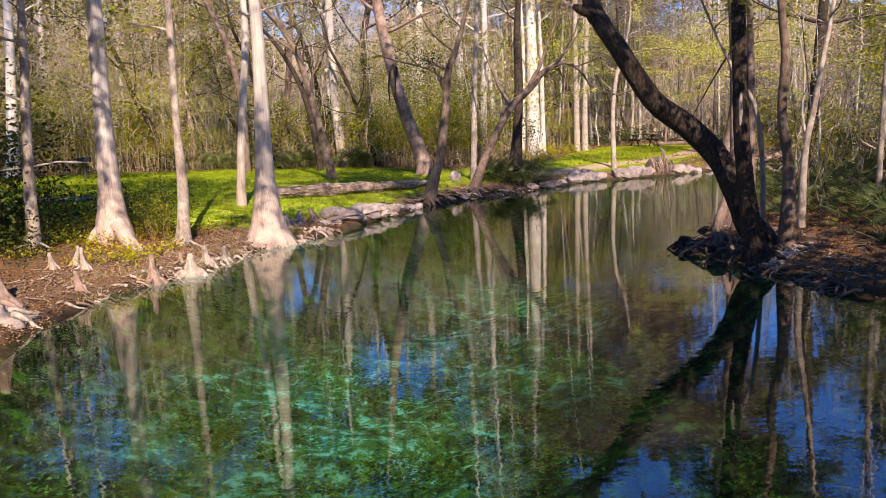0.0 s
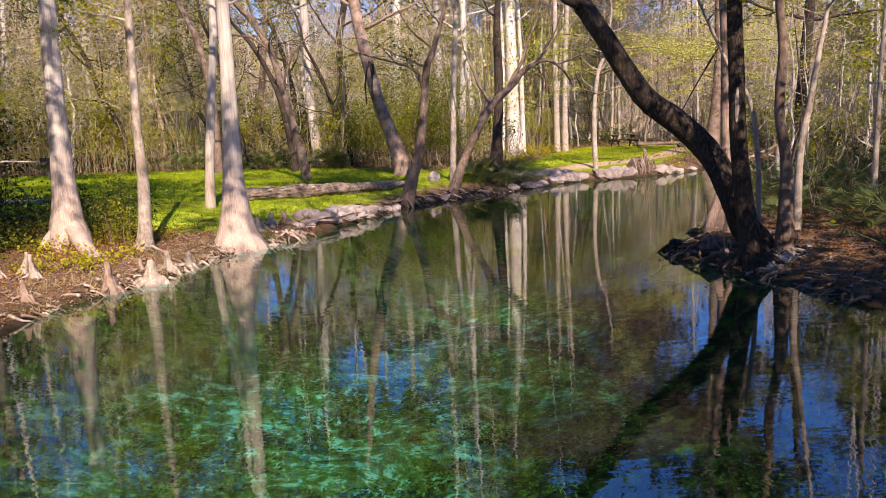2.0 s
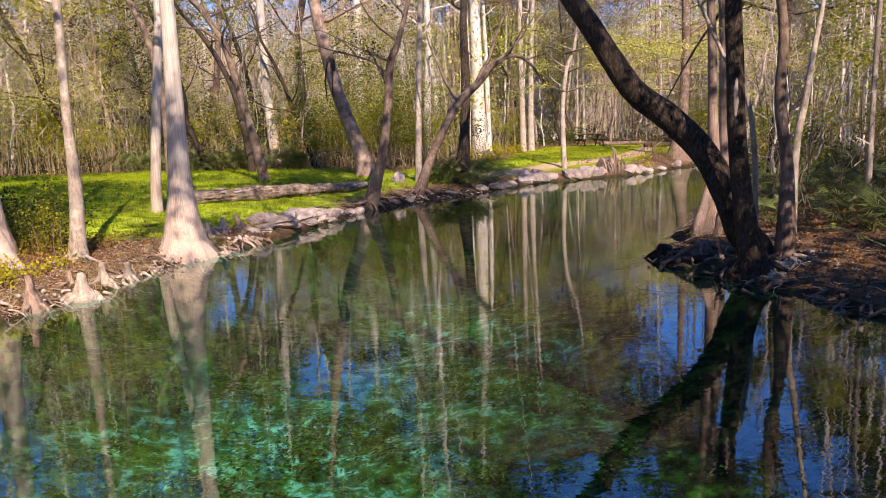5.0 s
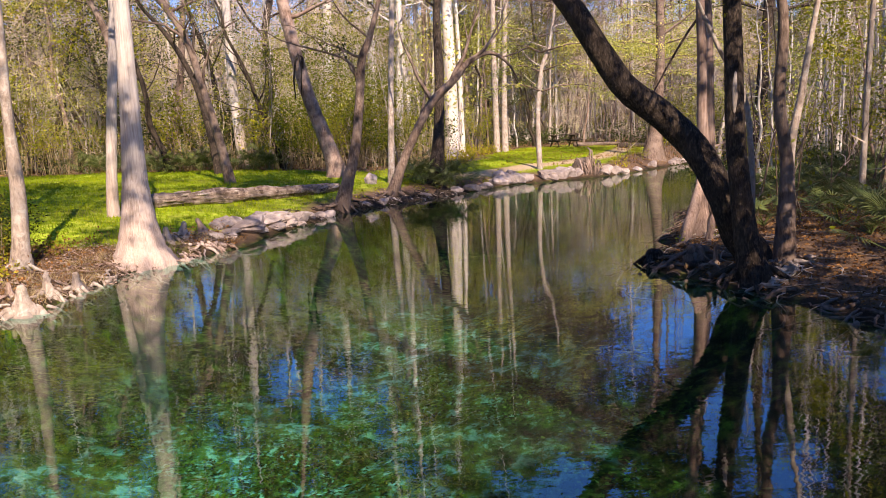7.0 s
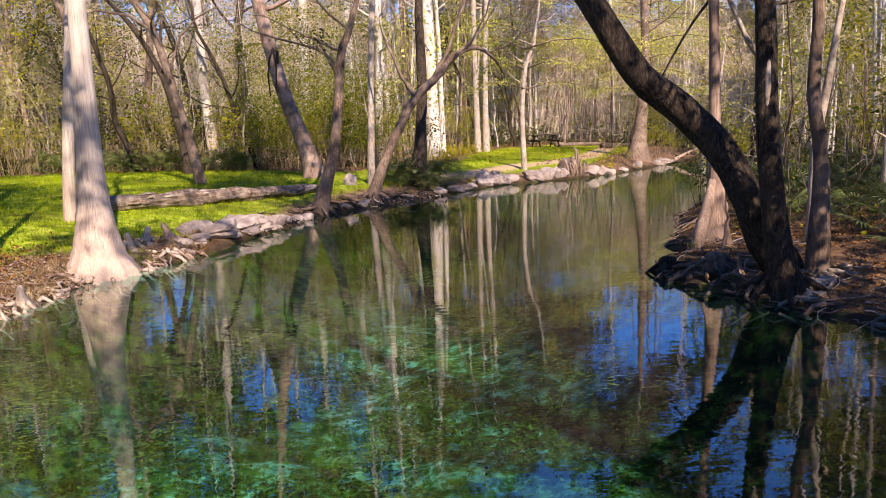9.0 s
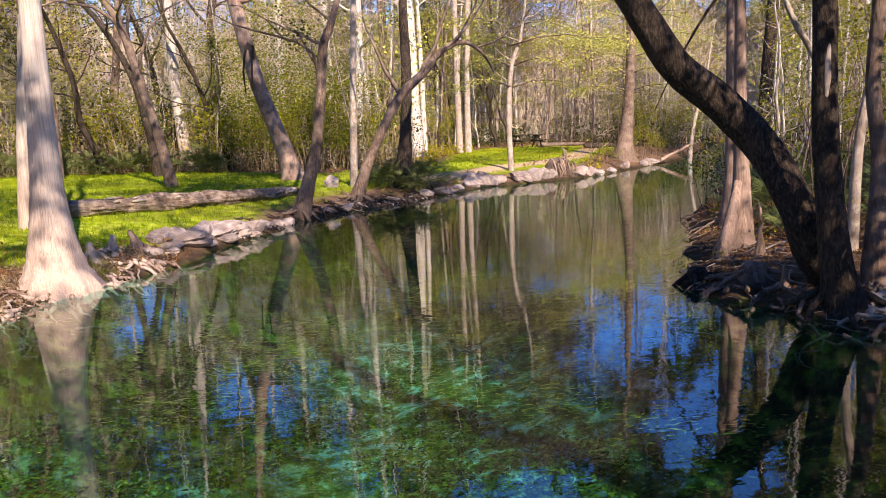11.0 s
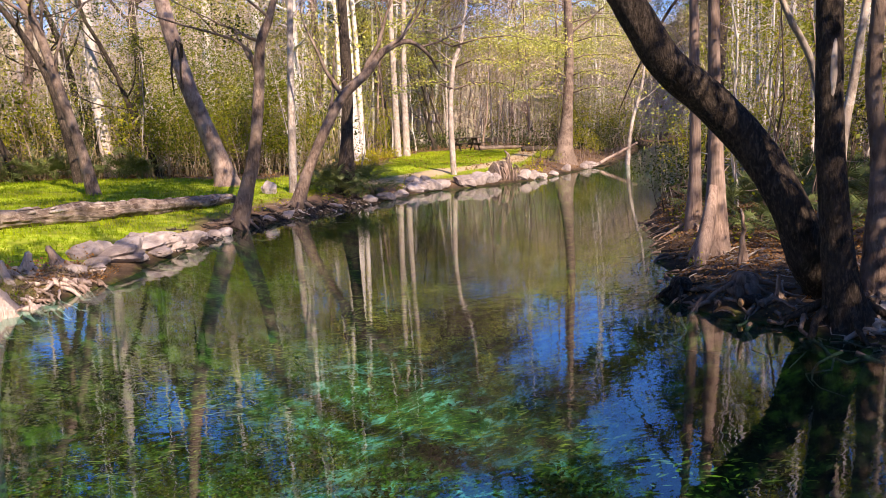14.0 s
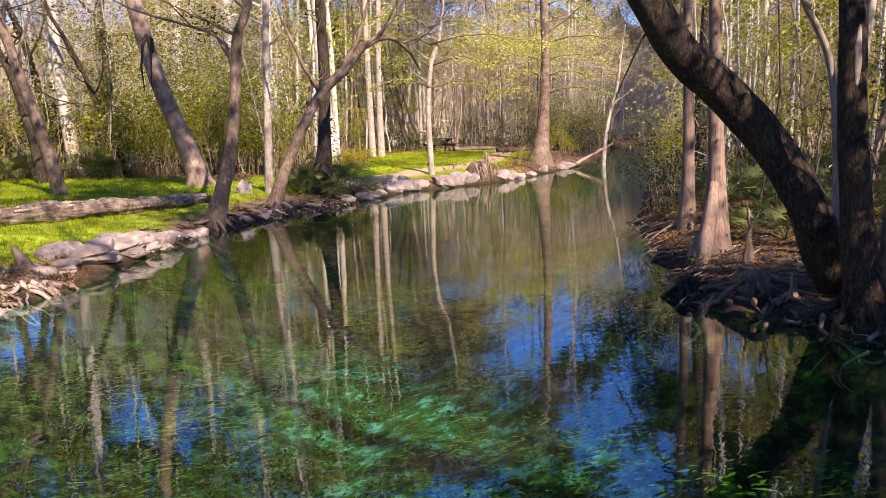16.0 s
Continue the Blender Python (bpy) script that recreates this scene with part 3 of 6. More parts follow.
bank_tree(16, [(-24.10, 42.00, 0.79, 0.446), (-23.78, 42.00, 3.30, 0.315), (-23.31, 42.00, 7.89, 0.248), (-23.11, 42.00, 10.86, 0.214)],
          PALE, 19, "pale trunked tree at the edge of the lawn", LEAF_SPRING, 7, 3.0, sides=12)
dark_oak = bank_tree(17, [(-5.2, 36.0, 0.80, 0.25), (-5.5, 36.0, 2.6, 0.18), (-5.92, 36.0, 4.4, 0.165), (-6.42, 36.0, 6.55, 0.15), (-7.15, 36.0, 8.0, 0.135), (-7.95, 36.0, 9.0, 0.115)],
          DUSKY, 13, "dark leaning crooked oak rising from the lawn", LEAF_SPRING, 8, 3.0, sides=12)
bank_tree(18, [(-5.83, 45.00, 1.17, 0.306), (-6.08, 45.00, 4.92, 0.235), (-6.11, 45.00, 8.83, 0.215), (-6.15, 45.00, 10.74, 0.197)],
          CYPRESS, 17, "sunlit pale tree at the edge of the woods", LEAF_SPRING, 8, 3.0, sides=12)
leaning_tree = bank_tree(19, [(-0.72, 38.5, 0.66, 0.66), (-0.82, 38.5, 1.30, 0.43), (-1.25, 38.5, 2.76, 0.335), (-1.84, 38.5, 4.50, 0.305), (-2.36, 38.5, 6.75, 0.28), (-2.84, 38.5, 9.50, 0.25)],
          BROWN, 16, "leaning grey-brown tree with a flared root collar", LEAF_SPRING, 8, 3.2, roots=0, flute=buttress(7, 0.3, 0.45, 0.16), sides=28)
bent_tree = bank_tree(20, [(-0.55, 30.3, 0.03, 0.33), (-0.26, 30.3, 1.02, 0.225), (0.06, 30.3, 2.15, 0.18), (0.30, 30.3, 3.70, 0.162), (0.47, 30.3, 5.26, 0.14), (0.77, 30.3, 6.02, 0.11)],
          DUSKY, 9.5, "dark bent tree growing out over the water's edge", LEAF_OAK, 7, 2.6, roots=6, sides=14, share=0.35)
bank_tree(22, [(3.62, 36.50, 0.37, 0.46), (3.80, 36.50, 2.34, 0.25), (3.94, 36.50, 5.03, 0.21), (3.91, 36.50, 7.40, 0.17)],
          OAK, 13, "dark vine-wrapped trunk at the bank", LEAF_OAK, 6, 2.5, roots=0, sides=16, share=0.4)
bank_tree(23, [(1.60, 36.00, 0.48, 0.164), (1.80, 36.00, 5.08, 0.121), (2.05, 36.00, 8.94, 0.105)],
          GREY, 13, "slender grey tree by the bank", LEAF_SPRING, 6, 2.2, sides=10)
bank_tree(24, [(6.62, 52.0, 1.05, 0.60), (6.57, 52.0, 4.0, 0.44), (6.53, 52.0, 7.8, 0.37), (6.48, 52.0, 11.5, 0.33)],
          PALE, 21, "large white-barked cypress standing in full sun", LEAF_SPRING, 9, 3.2, roots=5, flute=buttress(8, 0.2, 0.25, 0.2), sides=24)
bank_tree(25, [(7.30, 52.5, 1.05, 0.19), (7.24, 52.5, 7.1, 0.15), (7.08, 52.5, 11.6, 0.115)],
          PALE, 15, "slim white trunk beside the large cypress", LEAF_SPRING, 5, 2.2, sides=10)
bank_tree(26, [(10.50, 57.0, 1.1, 0.25), (10.42, 57.0, 8.1, 0.19), (10.45, 57.0, 12.2, 0.165)], GREY, 16, "white trunked tree behind the far lawn", LEAF_SPRING, 6, 2.5, sides=10)
bank_tree(27, [(11.10, 57.0, 1.1, 0.27), (11.13, 57.0, 6.0, 0.19), (11.38, 57.0, 12.2, 0.165)], GREY, 17, "white trunked tree behind the far lawn", LEAF_SPRING, 6, 2.5, sides=10)
shore_sapling = bank_tree(28, [(9.98, 42.70, 0.30, 0.16), (9.91, 42.70, 3.61, 0.128), (10.15, 42.70, 5.79, 0.111), (10.56, 42.70, 6.86, 0.095), (10.87, 42.70, 8.83, 0.063)],
          GREY, 10.5, "slender pale sapling above the shore rocks", LEAF_PALE, 9, 2.8, sides=10, start=0.4, per=10)
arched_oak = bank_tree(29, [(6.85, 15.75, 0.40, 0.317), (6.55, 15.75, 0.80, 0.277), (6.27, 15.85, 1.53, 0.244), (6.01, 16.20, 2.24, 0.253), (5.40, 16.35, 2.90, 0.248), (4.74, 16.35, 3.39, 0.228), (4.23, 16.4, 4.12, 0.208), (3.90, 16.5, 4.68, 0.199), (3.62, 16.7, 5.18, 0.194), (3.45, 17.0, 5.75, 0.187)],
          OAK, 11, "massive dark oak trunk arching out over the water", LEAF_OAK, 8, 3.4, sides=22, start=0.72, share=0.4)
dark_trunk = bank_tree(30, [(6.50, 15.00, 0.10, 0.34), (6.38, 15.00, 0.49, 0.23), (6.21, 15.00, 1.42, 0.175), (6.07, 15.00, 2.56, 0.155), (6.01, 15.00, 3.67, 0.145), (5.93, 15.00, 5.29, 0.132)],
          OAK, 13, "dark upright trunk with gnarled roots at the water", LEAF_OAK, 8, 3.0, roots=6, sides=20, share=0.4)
shaded_cypress = bank_tree(31, [(7.56, 19.20, 0.26, 0.36), (7.62, 19.20, 0.72, 0.24), (7.63, 19.20, 1.42, 0.165), (7.60, 19.20, 2.20, 0.13), (7.55, 19.20, 3.16, 0.108), (7.51, 19.20, 4.55, 0.097)],
          REDDISH, 14, "bald cypress with a spread buttress on the leafy bank", LEAF_SPRING, 8, 2.6, roots=0, flute=buttress(8, 0.8, 0.3, 0.22), sides=26)
leg = Shape()
leg_path = smooth_path([(7.5, 19.1, 1.5, 0.07), (7.3, 18.95, 0.95, 0.12), (7.05, 18.75, 0.45, 0.13), (6.9, 18.6, 0.05, 0.1)], 14)
leg.tube([Vector(q[:3]) - shaded_cypress.matrix_world.translation for q in leg_path], [q[3] for q in leg_path], 12, lambda u, a: 1 + 0.1 * math.sin(3 * a + 2 * u), random.Random(8), rough=0.04)
part("buttress_root", leg, REDDISH, shaded_cypress)
slim_cypress = bank_tree(32, [(9.20, 22.1, 0.40, 0.20), (9.22, 22.1, 1.50, 0.135), (9.20, 22.1, 2.75, 0.12), (9.16, 22.1, 3.95, 0.108), (9.12, 22.1, 5.1, 0.095)],
          REDDISH, 12, "slim reddish cypress stem on the bank", LEAF_SPRING, 6, 2.2, roots=3, sides=14)
bank_tree(33, [(7.18, 15.30, 0.55, 0.180), (7.17, 15.30, 1.94, 0.110), (6.99, 15.30, 3.09, 0.094), (7.02, 15.30, 4.21, 0.084), (6.90, 15.30, 5.30, 0.074)],
          DUSKY, 11, "crooked dark stem on the shaded bank", LEAF_OAK, 7, 2.4, roots=4, sides=12, share=0.4)
bank_tree(34, [(8.40, 17.2, 0.50, 0.10), (8.42, 17.2, 2.15, 0.078), (8.58, 17.2, 3.15, 0.068), (8.73, 17.2, 4.2, 0.055), (8.93, 17.2, 5.45, 0.041)],
          GREY, 9, "thin pale leaning stem among palmettos", LEAF_SPRING, 6, 1.8, sides=10)
far_cypress = bank_tree(35, [(19.55, 50.50, -0.04, 1.05), (19.6, 50.50, 0.6, 0.78), (19.68, 50.50, 1.5, 0.52), (19.87, 50.50, 3.48, 0.349), (20.03, 50.50, 6.88, 0.276), (19.96, 50.50, 10.19, 0.239)],
          DUSKY, 19, "bald cypress standing in the far water's edge", LEAF_PALE, 8, 3.4, flute=buttress(9, 0.1, 0.35, 0.25), sides=22, start=0.35)

bank_tree(36, [(6.97, 16.0, 0.45, 0.06), (6.95, 16.0, 1.7, 0.052), (6.89, 16.0, 2.4, 0.05), (6.82, 16.0, 2.91, 0.048), (6.68, 16.0, 3.37, 0.046), (6.47, 16.0, 3.71, 0.042), (6.24, 16.0, 4.05, 0.038)], GREY, 7.5, "thin pale bent stem rising behind the arching oak", LEAF_SPRING, 5, 1.6, sides=10, start=0.6)
bank_tree(37, [(11.0, 18.6, 0.5, 0.075), (11.0, 18.6, 3.0, 0.06), (11.05, 18.6, 5.5, 0.052)], GREY, 10, "straight thin grey stem among the palmettos", LEAF_SPRING, 6, 1.8, sides=10)
bank_tree(38, [(13.6, 27.5, 0.45, 0.26), (13.7, 27.5, 3.0, 0.2), (13.9, 27.5, 6.5, 0.17)], OAK, 12, "dark shaded tree on the far side of the palmettos", LEAF_OAK, 8, 3.0, sides=12, share=0.5)
bank_tree(39, [(24.6, 51.4, 0.15, 0.17), (24.9, 51.4, 2.6, 0.12), (25.6, 51.4, 5.0, 0.10)], GREY, 9, "thin pale tree leaning over the far water", LEAF_PALE, 7, 2.6, sides=10)
bank_tree(41, [(-1.46, 55.0, 0.9, 0.40), (-1.24, 55.0, 7.5, 0.30), (-1.08, 55.0, 11.3, 0.26)], PALE, 19, "tall white trunk standing back in the woods", LEAF_SPRING, 7, 3.0, sides=12, start=0.55)
bank_tree(42, [(3.75, 50.0, 0.9, 0.17), (3.71, 50.0, 2.85, 0.14), (3.46, 50.0, 6.6, 0.12), (3.17, 50.0, 9.3, 0.105)], PALE, 14, "slim pale trunk leaning at the woods' edge", LEAF_SPRING, 6, 2.4, sides=10, start=0.5)
bank_tree(43, [(5.6, 50.0, 0.9, 0.15), (5.74, 50.0, 7.2, 0.11), (5.65, 50.0, 10.4, 0.09)], PALE, 14, "thin white trunk at the woods' edge", LEAF_SPRING, 6, 2.2, sides=10, start=0.55)
bank_tree(44, [(-10.65, 41.2, 0.9, 0.24), (-10.62, 41.2, 4.3, 0.19), (-10.92, 41.2, 6.7, 0.17), (-11.37, 41.2, 8.5, 0.155), (-12.14, 41.2, 10.2, 0.13)], DUSKY, 14, "dark curving trunk at the back of the lawn", LEAF_SPRING, 7, 2.8, sides=12, start=0.6)
bank_tree(45, [(-6.6, 41.5, 0.9, 0.21), (-6.75, 41.5, 2.3, 0.17), (-7.2, 41.5, 4.9, 0.15), (-7.8, 41.5, 6.5, 0.13), (-8.6, 41.5, 7.9, 0.11), (-9.5, 41.5, 9.0, 0.08)], OAK, 11, "black crooked trunk bending over at the lawn's edge", LEAF_OAK, 8, 2.6, sides=12, start=0.45, share=0.3)
bank_tree(46, [(-10.86, 50.0, 1.0, 0.3), (-9.89, 50.0, 5.66, 0.22), (-9.47, 50.0, 8.9, 0.19)], DUSKY, 15, "dark slanting trunk in the woods", LEAF_OAK, 7, 2.8, sides=10, start=0.5, share=0.4)


def added_limb(tree, name, pts, radii, mat, label=""):
    """A bent limb, strand or stub of its own on a standing tree."""
    s = Shape()
    s.tube([Vector(q) - tree.matrix_world.translation for q in pts], radii, 8, rng=random.Random(len(pts)), rough=0.08)
    part(name, s, mat, tree, label)


added_limb(dark_oak, "arched_limb", ((-6.22, 36.0, 6.0), (-6.55, 35.95, 6.85), (-7.3, 35.9, 7.4), (-8.5, 35.85, 7.6), (-9.6, 35.8, 7.2), (-10.3, 35.8, 6.6)), (0.08, 0.066, 0.055, 0.04, 0.026, 0.01), DUSKY)
added_limb(dark_oak, "arched_limb", ((-6.0, 36.0, 4.6), (-5.9, 35.9, 5.6), (-5.5, 35.85, 6.6), (-4.8, 35.8, 7.3), (-4.0, 35.8, 7.7)), (0.06, 0.05, 0.04, 0.03, 0.012), DUSKY)
added_limb(dark_oak, "arched_limb", ((-6.3, 36.0, 6.2), (-6.15, 35.9, 7.2), (-6.5, 35.85, 8.3), (-7.1, 35.8, 9.3)), (0.06, 0.05, 0.04, 0.015), DUSKY)
added_limb(dark_oak, "arched_limb", ((-6.7, 36.0, 7.2), (-7.3, 36.2, 8.6), (-7.5, 36.3, 9.8), (-8.3, 36.3, 10.8)), (0.07, 0.055, 0.04, 0.015), DUSKY)
far_rng = random.Random(77)
for far_tree, far_x, far_y, heights in ((far_cypress, 19.9, 50.5, (4.6, 5.6, 6.6, 7.6, 8.8, 9.8)), (shore_sapling, 10.1, 42.7, (4.6, 5.6, 6.6, 7.4))):
    for i, h in enumerate(heights):
        for sign in (-1, 1):
            reach = far_rng.uniform(2.2, 4.2)
            turn = far_rng.uniform(-0.5, 0.5)
            twig = [(far_x + sign * reach * k, far_y - reach * k * (0.3 + turn), h + 0.5 * math.sin(k * 2.6) - 0.5 * k * k) for k in (0, 0.3, 0.6, 0.85, 1.0)]
            added_limb(far_tree, "limb", twig, (0.05, 0.04, 0.028, 0.018, 0.008), DUSKY)
            spray = Shape()
            for q in smooth_path([(*p, 0) for p in twig], 26)[6:]:
                for _ in range(16):
                    c = Vector(q[:3]) + Vector((far_rng.gauss(0, 0.35), far_rng.gauss(0, 0.35), far_rng.gauss(-0.05, 0.1))) - far_tree.matrix_world.translation
                    spray.leaf(c, unit(far_rng, 0.3), unit(far_rng), far_rng.uniform(0.08, 0.16), 0.07)
            tagged(part("leaf_spray", spray, LEAF_PALE, far_tree, smooth=False), kind="stuff")
added_limb(bent_tree, "arched_limb", ((0.30, 30.3, 4.4), (0.16, 30.28, 5.1), (-0.22, 30.25, 5.39), (-0.82, 30.2, 5.58), (-1.6, 30.2, 5.79), (-2.26, 30.2, 6.0), (-2.81, 30.2, 6.33), (-3.32, 30.2, 6.42)), (0.055, 0.046, 0.04, 0.034, 0.028, 0.02, 0.014, 0.006), DUSKY)
added_limb(bent_tree, "arched_limb", ((-0.7, 30.22, 5.55), (-1.2, 30.1, 6.1), (-1.9, 30.0, 6.45), (-2.5, 30.0, 6.5)), (0.024, 0.018, 0.012, 0.005), DUSKY)
added_limb(leaning_tree, "hanging_vine", ((-2.0, 38.12, 5.7), (-1.98, 38.1, 6.2), (-2.15, 38.08, 6.33), (-2.3, 38.05, 6.05), (-2.42, 38.05, 5.2), (-2.38, 38.05, 4.3)), (0.05, 0.06, 0.06, 0.045, 0.04, 0.015), OAK, "dark dead vine looped over the trunk")
added_limb(leaning_tree, "hanging_vine", ((-2.1, 38.08, 6.3), (-2.05, 38.05, 5.6), (-2.12, 38.05, 4.6)), (0.045, 0.035, 0.012), OAK, "dark dead vine hanging from the trunk")
added_limb(slim_cypress, "drooping_limb", ((9.12, 22.1, 5.7), (8.72, 22.35, 5.09), (8.45, 22.45, 4.63), (8.16, 22.45, 4.15), (7.75, 22.35, 3.5), (7.4, 22.25, 2.9)), (0.04, 0.034, 0.03, 0.025, 0.017, 0.006), OAK, "dark drooping dead limb")
# a narrow pale strip laid on the dark trunk, tapering at both ends
pale_strip = Shape()
strip_side = Vector((-0.5, -0.87, 0))
pale_strip.tube([Vector((6.045, 15.0, z)) + strip_side * (0.105 + 0.018 * math.sin(math.pi * k)) - dark_trunk.matrix_world.translation for z, k in ((2.75, 0.0), (2.9, 0.4), (3.1, 0.6), (3.3, 0.6), (3.5, 0.4), (3.68, 0.0))], (0.012, 0.035, 0.048, 0.046, 0.036, 0.012), 10, rng=random.Random(3), rough=0.1)
part("bark_scar", pale_strip, DEAD, dark_trunk, "long narrow pale strip up the trunk")
added_limb(arched_oak, "broken_stub", ((3.52, 16.72, 5.32), (3.3, 16.66, 5.42), (3.12, 16.62, 5.48), (3.0, 16.6, 5.53)), (0.13, 0.11, 0.095, 0.06), OAK, "short broken limb stub")


def arching_tree():
    """The slanted tree whose stem bends over level and droops towards the far bank."""
    rng = random.Random(21)
    pts = [(1.35, 33.6, -0.1, 0.36), (1.53, 33.6, 0.35, 0.27), (1.94, 33.6, 1.45, 0.185), (2.61, 33.6, 2.81, 0.17), (3.27, 33.6, 3.90, 0.165), (4.16, 33.6, 4.72, 0.15), (4.80, 33.6, 5.43, 0.12), (5.67, 33.7, 5.76, 0.085), (6.42, 33.9, 5.37, 0.055), (6.9, 34.1, 4.7, 0.025)]
    base = Vector((1.5, 33.6, gz(1.5, 33.6)))
    t = thing("tree", base, "slanting tree whose bare crown arches over the bank", "tree")
    fine = smooth_path(pts, 46)
    s = Shape()
    s.tube(local(fine, base), [p[3] for p in fine], 14, buttress(6, 0.5, 0.35, 0.2), rng, rough=0.04)
    part("trunk", s, DUSKY, t)
    for i in range(7):
        a = 2 * math.pi * i / 7 + 0.3
        s = Shape()
        root(s, rng, (base.x + 0.25 * math.cos(a), base.y + 0.25 * math.sin(a), base.z + 0.16), (math.cos(a), math.sin(a)), rng.uniform(0.5, 1.0), 0.06)
        s.v = [v - base for v in s.v]
        part("root", s, DUSKY, t)
    tips = []
    for at, way, length, r in ((24, (1.0, 0.1, 1.3), 3.6, 0.10), (28, (0.9, -0.3, 1.1), 3.0, 0.08), (33, (0.8, 0.2, 0.7), 2.6, 0.06), (20, (-0.3, 0.1, 1.0), 3.2, 0.09), (16, (0.2, -0.2, 1.0), 3.0, 0.07), (38, (0.7, -0.2, 0.3), 2.2, 0.04)):
        s = Shape()
        branch(rng, s, Vector(fine[at][:3]) - base, way, length, r, 2, tips, 6, 0.4, 0.2)
        tagged(part("limb", s, DUSKY, t), kind="stuff")
    tagged(part("crown", foliage(rng, tips, 3, 0.3, 0.08, share=0.5), LEAF_SPRING, t, smooth=False), kind="stuff")


arching_tree()


# ---- woods ----
def wood_tree(seed, mat, leafmat, top, radius, label, crook=0.5, limbs=12, per=5, leaf=0.16, start=0.3, share=0.8, limb_len=3.2, spread=0.55, name="tree"):
    """A woodland tree built at the origin, to be copied."""
    rng = random.Random(seed)
    t = thing(name, (0, 0, 0), label, "tree", "trees of the surrounding woods")
    n = 9
    ax, ay = rng.uniform(-1, 1) * crook * 0.12, rng.uniform(-1, 1) * crook * 0.12
    pts = [(ax * top * (i / n) + rng.uniform(-1, 1) * 0.12 * crook * (i > 0), ay * top * (i / n) + rng.uniform(-1, 1) * 0.12 * crook * (i > 0), -0.3 + (top + 0.3) * i / n, radius * (1.35 if i == 0 else (1 - 0.8 * i / n))) for i in range(n + 1)]
    fine = smooth_path(pts, 24)
    s = Shape()
    s.tube([p[:3] for p in fine], [max(p[3], 0.02) for p in fine], 8, rng=rng, rough=0.05)
    part("trunk", s, mat, t)
    s, tips = Shape(), []
    for i in range(limbs):
        p = fine[min(23, int(24 * (start + (1 - start) * i / limbs)))]
        a = rng.uniform(0, 2 * math.pi)
        branch(rng, s, p[:3], (math.cos(a), math.sin(a), rng.uniform(0.1, 0.9)), limb_len * rng.uniform(0.5, 1.2), max(0.02, p[3] * 0.45), 2, tips, 4)
    tagged(part("branchwork", s, mat, t), kind="stuff")
    tagged(part("crown", foliage(rng, tips, per, spread, leaf, share=share), leafmat, t, smooth=False), kind="stuff")
    return t


def shrub(seed, leafmat, height, width, stems, count, leaf, label, stem_mat):
    rng = random.Random(seed)
    t = thing("shrub", (0, 0, 0), label, "shrub", "shrubs of the understory")
    s, tips = Shape(), []
    for i in range(stems):
        a, d = rng.uniform(0, 2 * math.pi), rng.random() ** 0.5 * width * 0.35
        p0 = Vector((math.cos(a) * d, math.sin(a) * d, -0.1))
        way = Vector((math.cos(a) * rng.uniform(0, 0.4), math.sin(a) * rng.uniform(0, 0.4), 1)).normalized()
        branch(rng, s, p0, way, height * rng.uniform(0.6, 1.05), 0.012 + 0.006 * height * rng.random(), 1, tips, 4, 0.25, 0.3, 4)
    tagged(part("branchwork", s, stem_mat, t), kind="stuff")
    rng.shuffle(tips)
    tagged(part("crown", foliage(rng, tips, max(1, int(count / max(1, len(tips)))), 0.22 * width, leaf), leafmat, t, smooth=False), kind="stuff")
    return t


def free_ground(x, y, margin=1.0):
    return float(edge_distance(CREEK, np.array(x), np.array(y))) > margin and float(edge_distance(LAWN, np.array(x), np.array(y))) > 0.6


def in_gap_line(x, y):
    u = x * 48 / max(y - 6, 1.0)
    return y > 44 and any(abs(u - gx) < rx * 0.75 for gx, g, rx, rz in SKY_GAPS[:3])


def spots(seed, boxes, gap, taken, margin=1.5):
    """Seeded places on wooded ground, no two nearer than gap."""
    rng = random.Random(seed)
    out = []
    for x0, x1, y0, y1, n in boxes:
        made = tries = 0
        while made < n and tries < n * 30:
            tries += 1
            x, y = rng.uniform(x0, x1), rng.uniform(y0, y1)
            if all((x - a) ** 2 + (y - b) ** 2 > gap * gap for a, b in taken) and free_ground(x, y, margin):
                taken.append((x, y))
                out.append((x, y))
                made += 1
    return out


def plant(originals, places, seed, low=0.8, high=1.25, sink=0.05, used=False):
    """The originals go to the first places, copies of them to the rest."""
    rng = random.Random(seed)
    for i, (x, y) in enumerate(places):
        ob = originals[i % len(originals)]
        m = Matrix.Translation((x, y, gz(x, y) - sink)) @ Matrix.Rotation(rng.uniform(0, 6.28), 4, "Z")
        if i < len(originals) and not used:
            ob.matrix_world = m
        else:
            k = rng.uniform(low, high)
            c = copy_thing(ob, m)
            c.scale = (k, k, k * rng.uniform(0.9, 1.1))


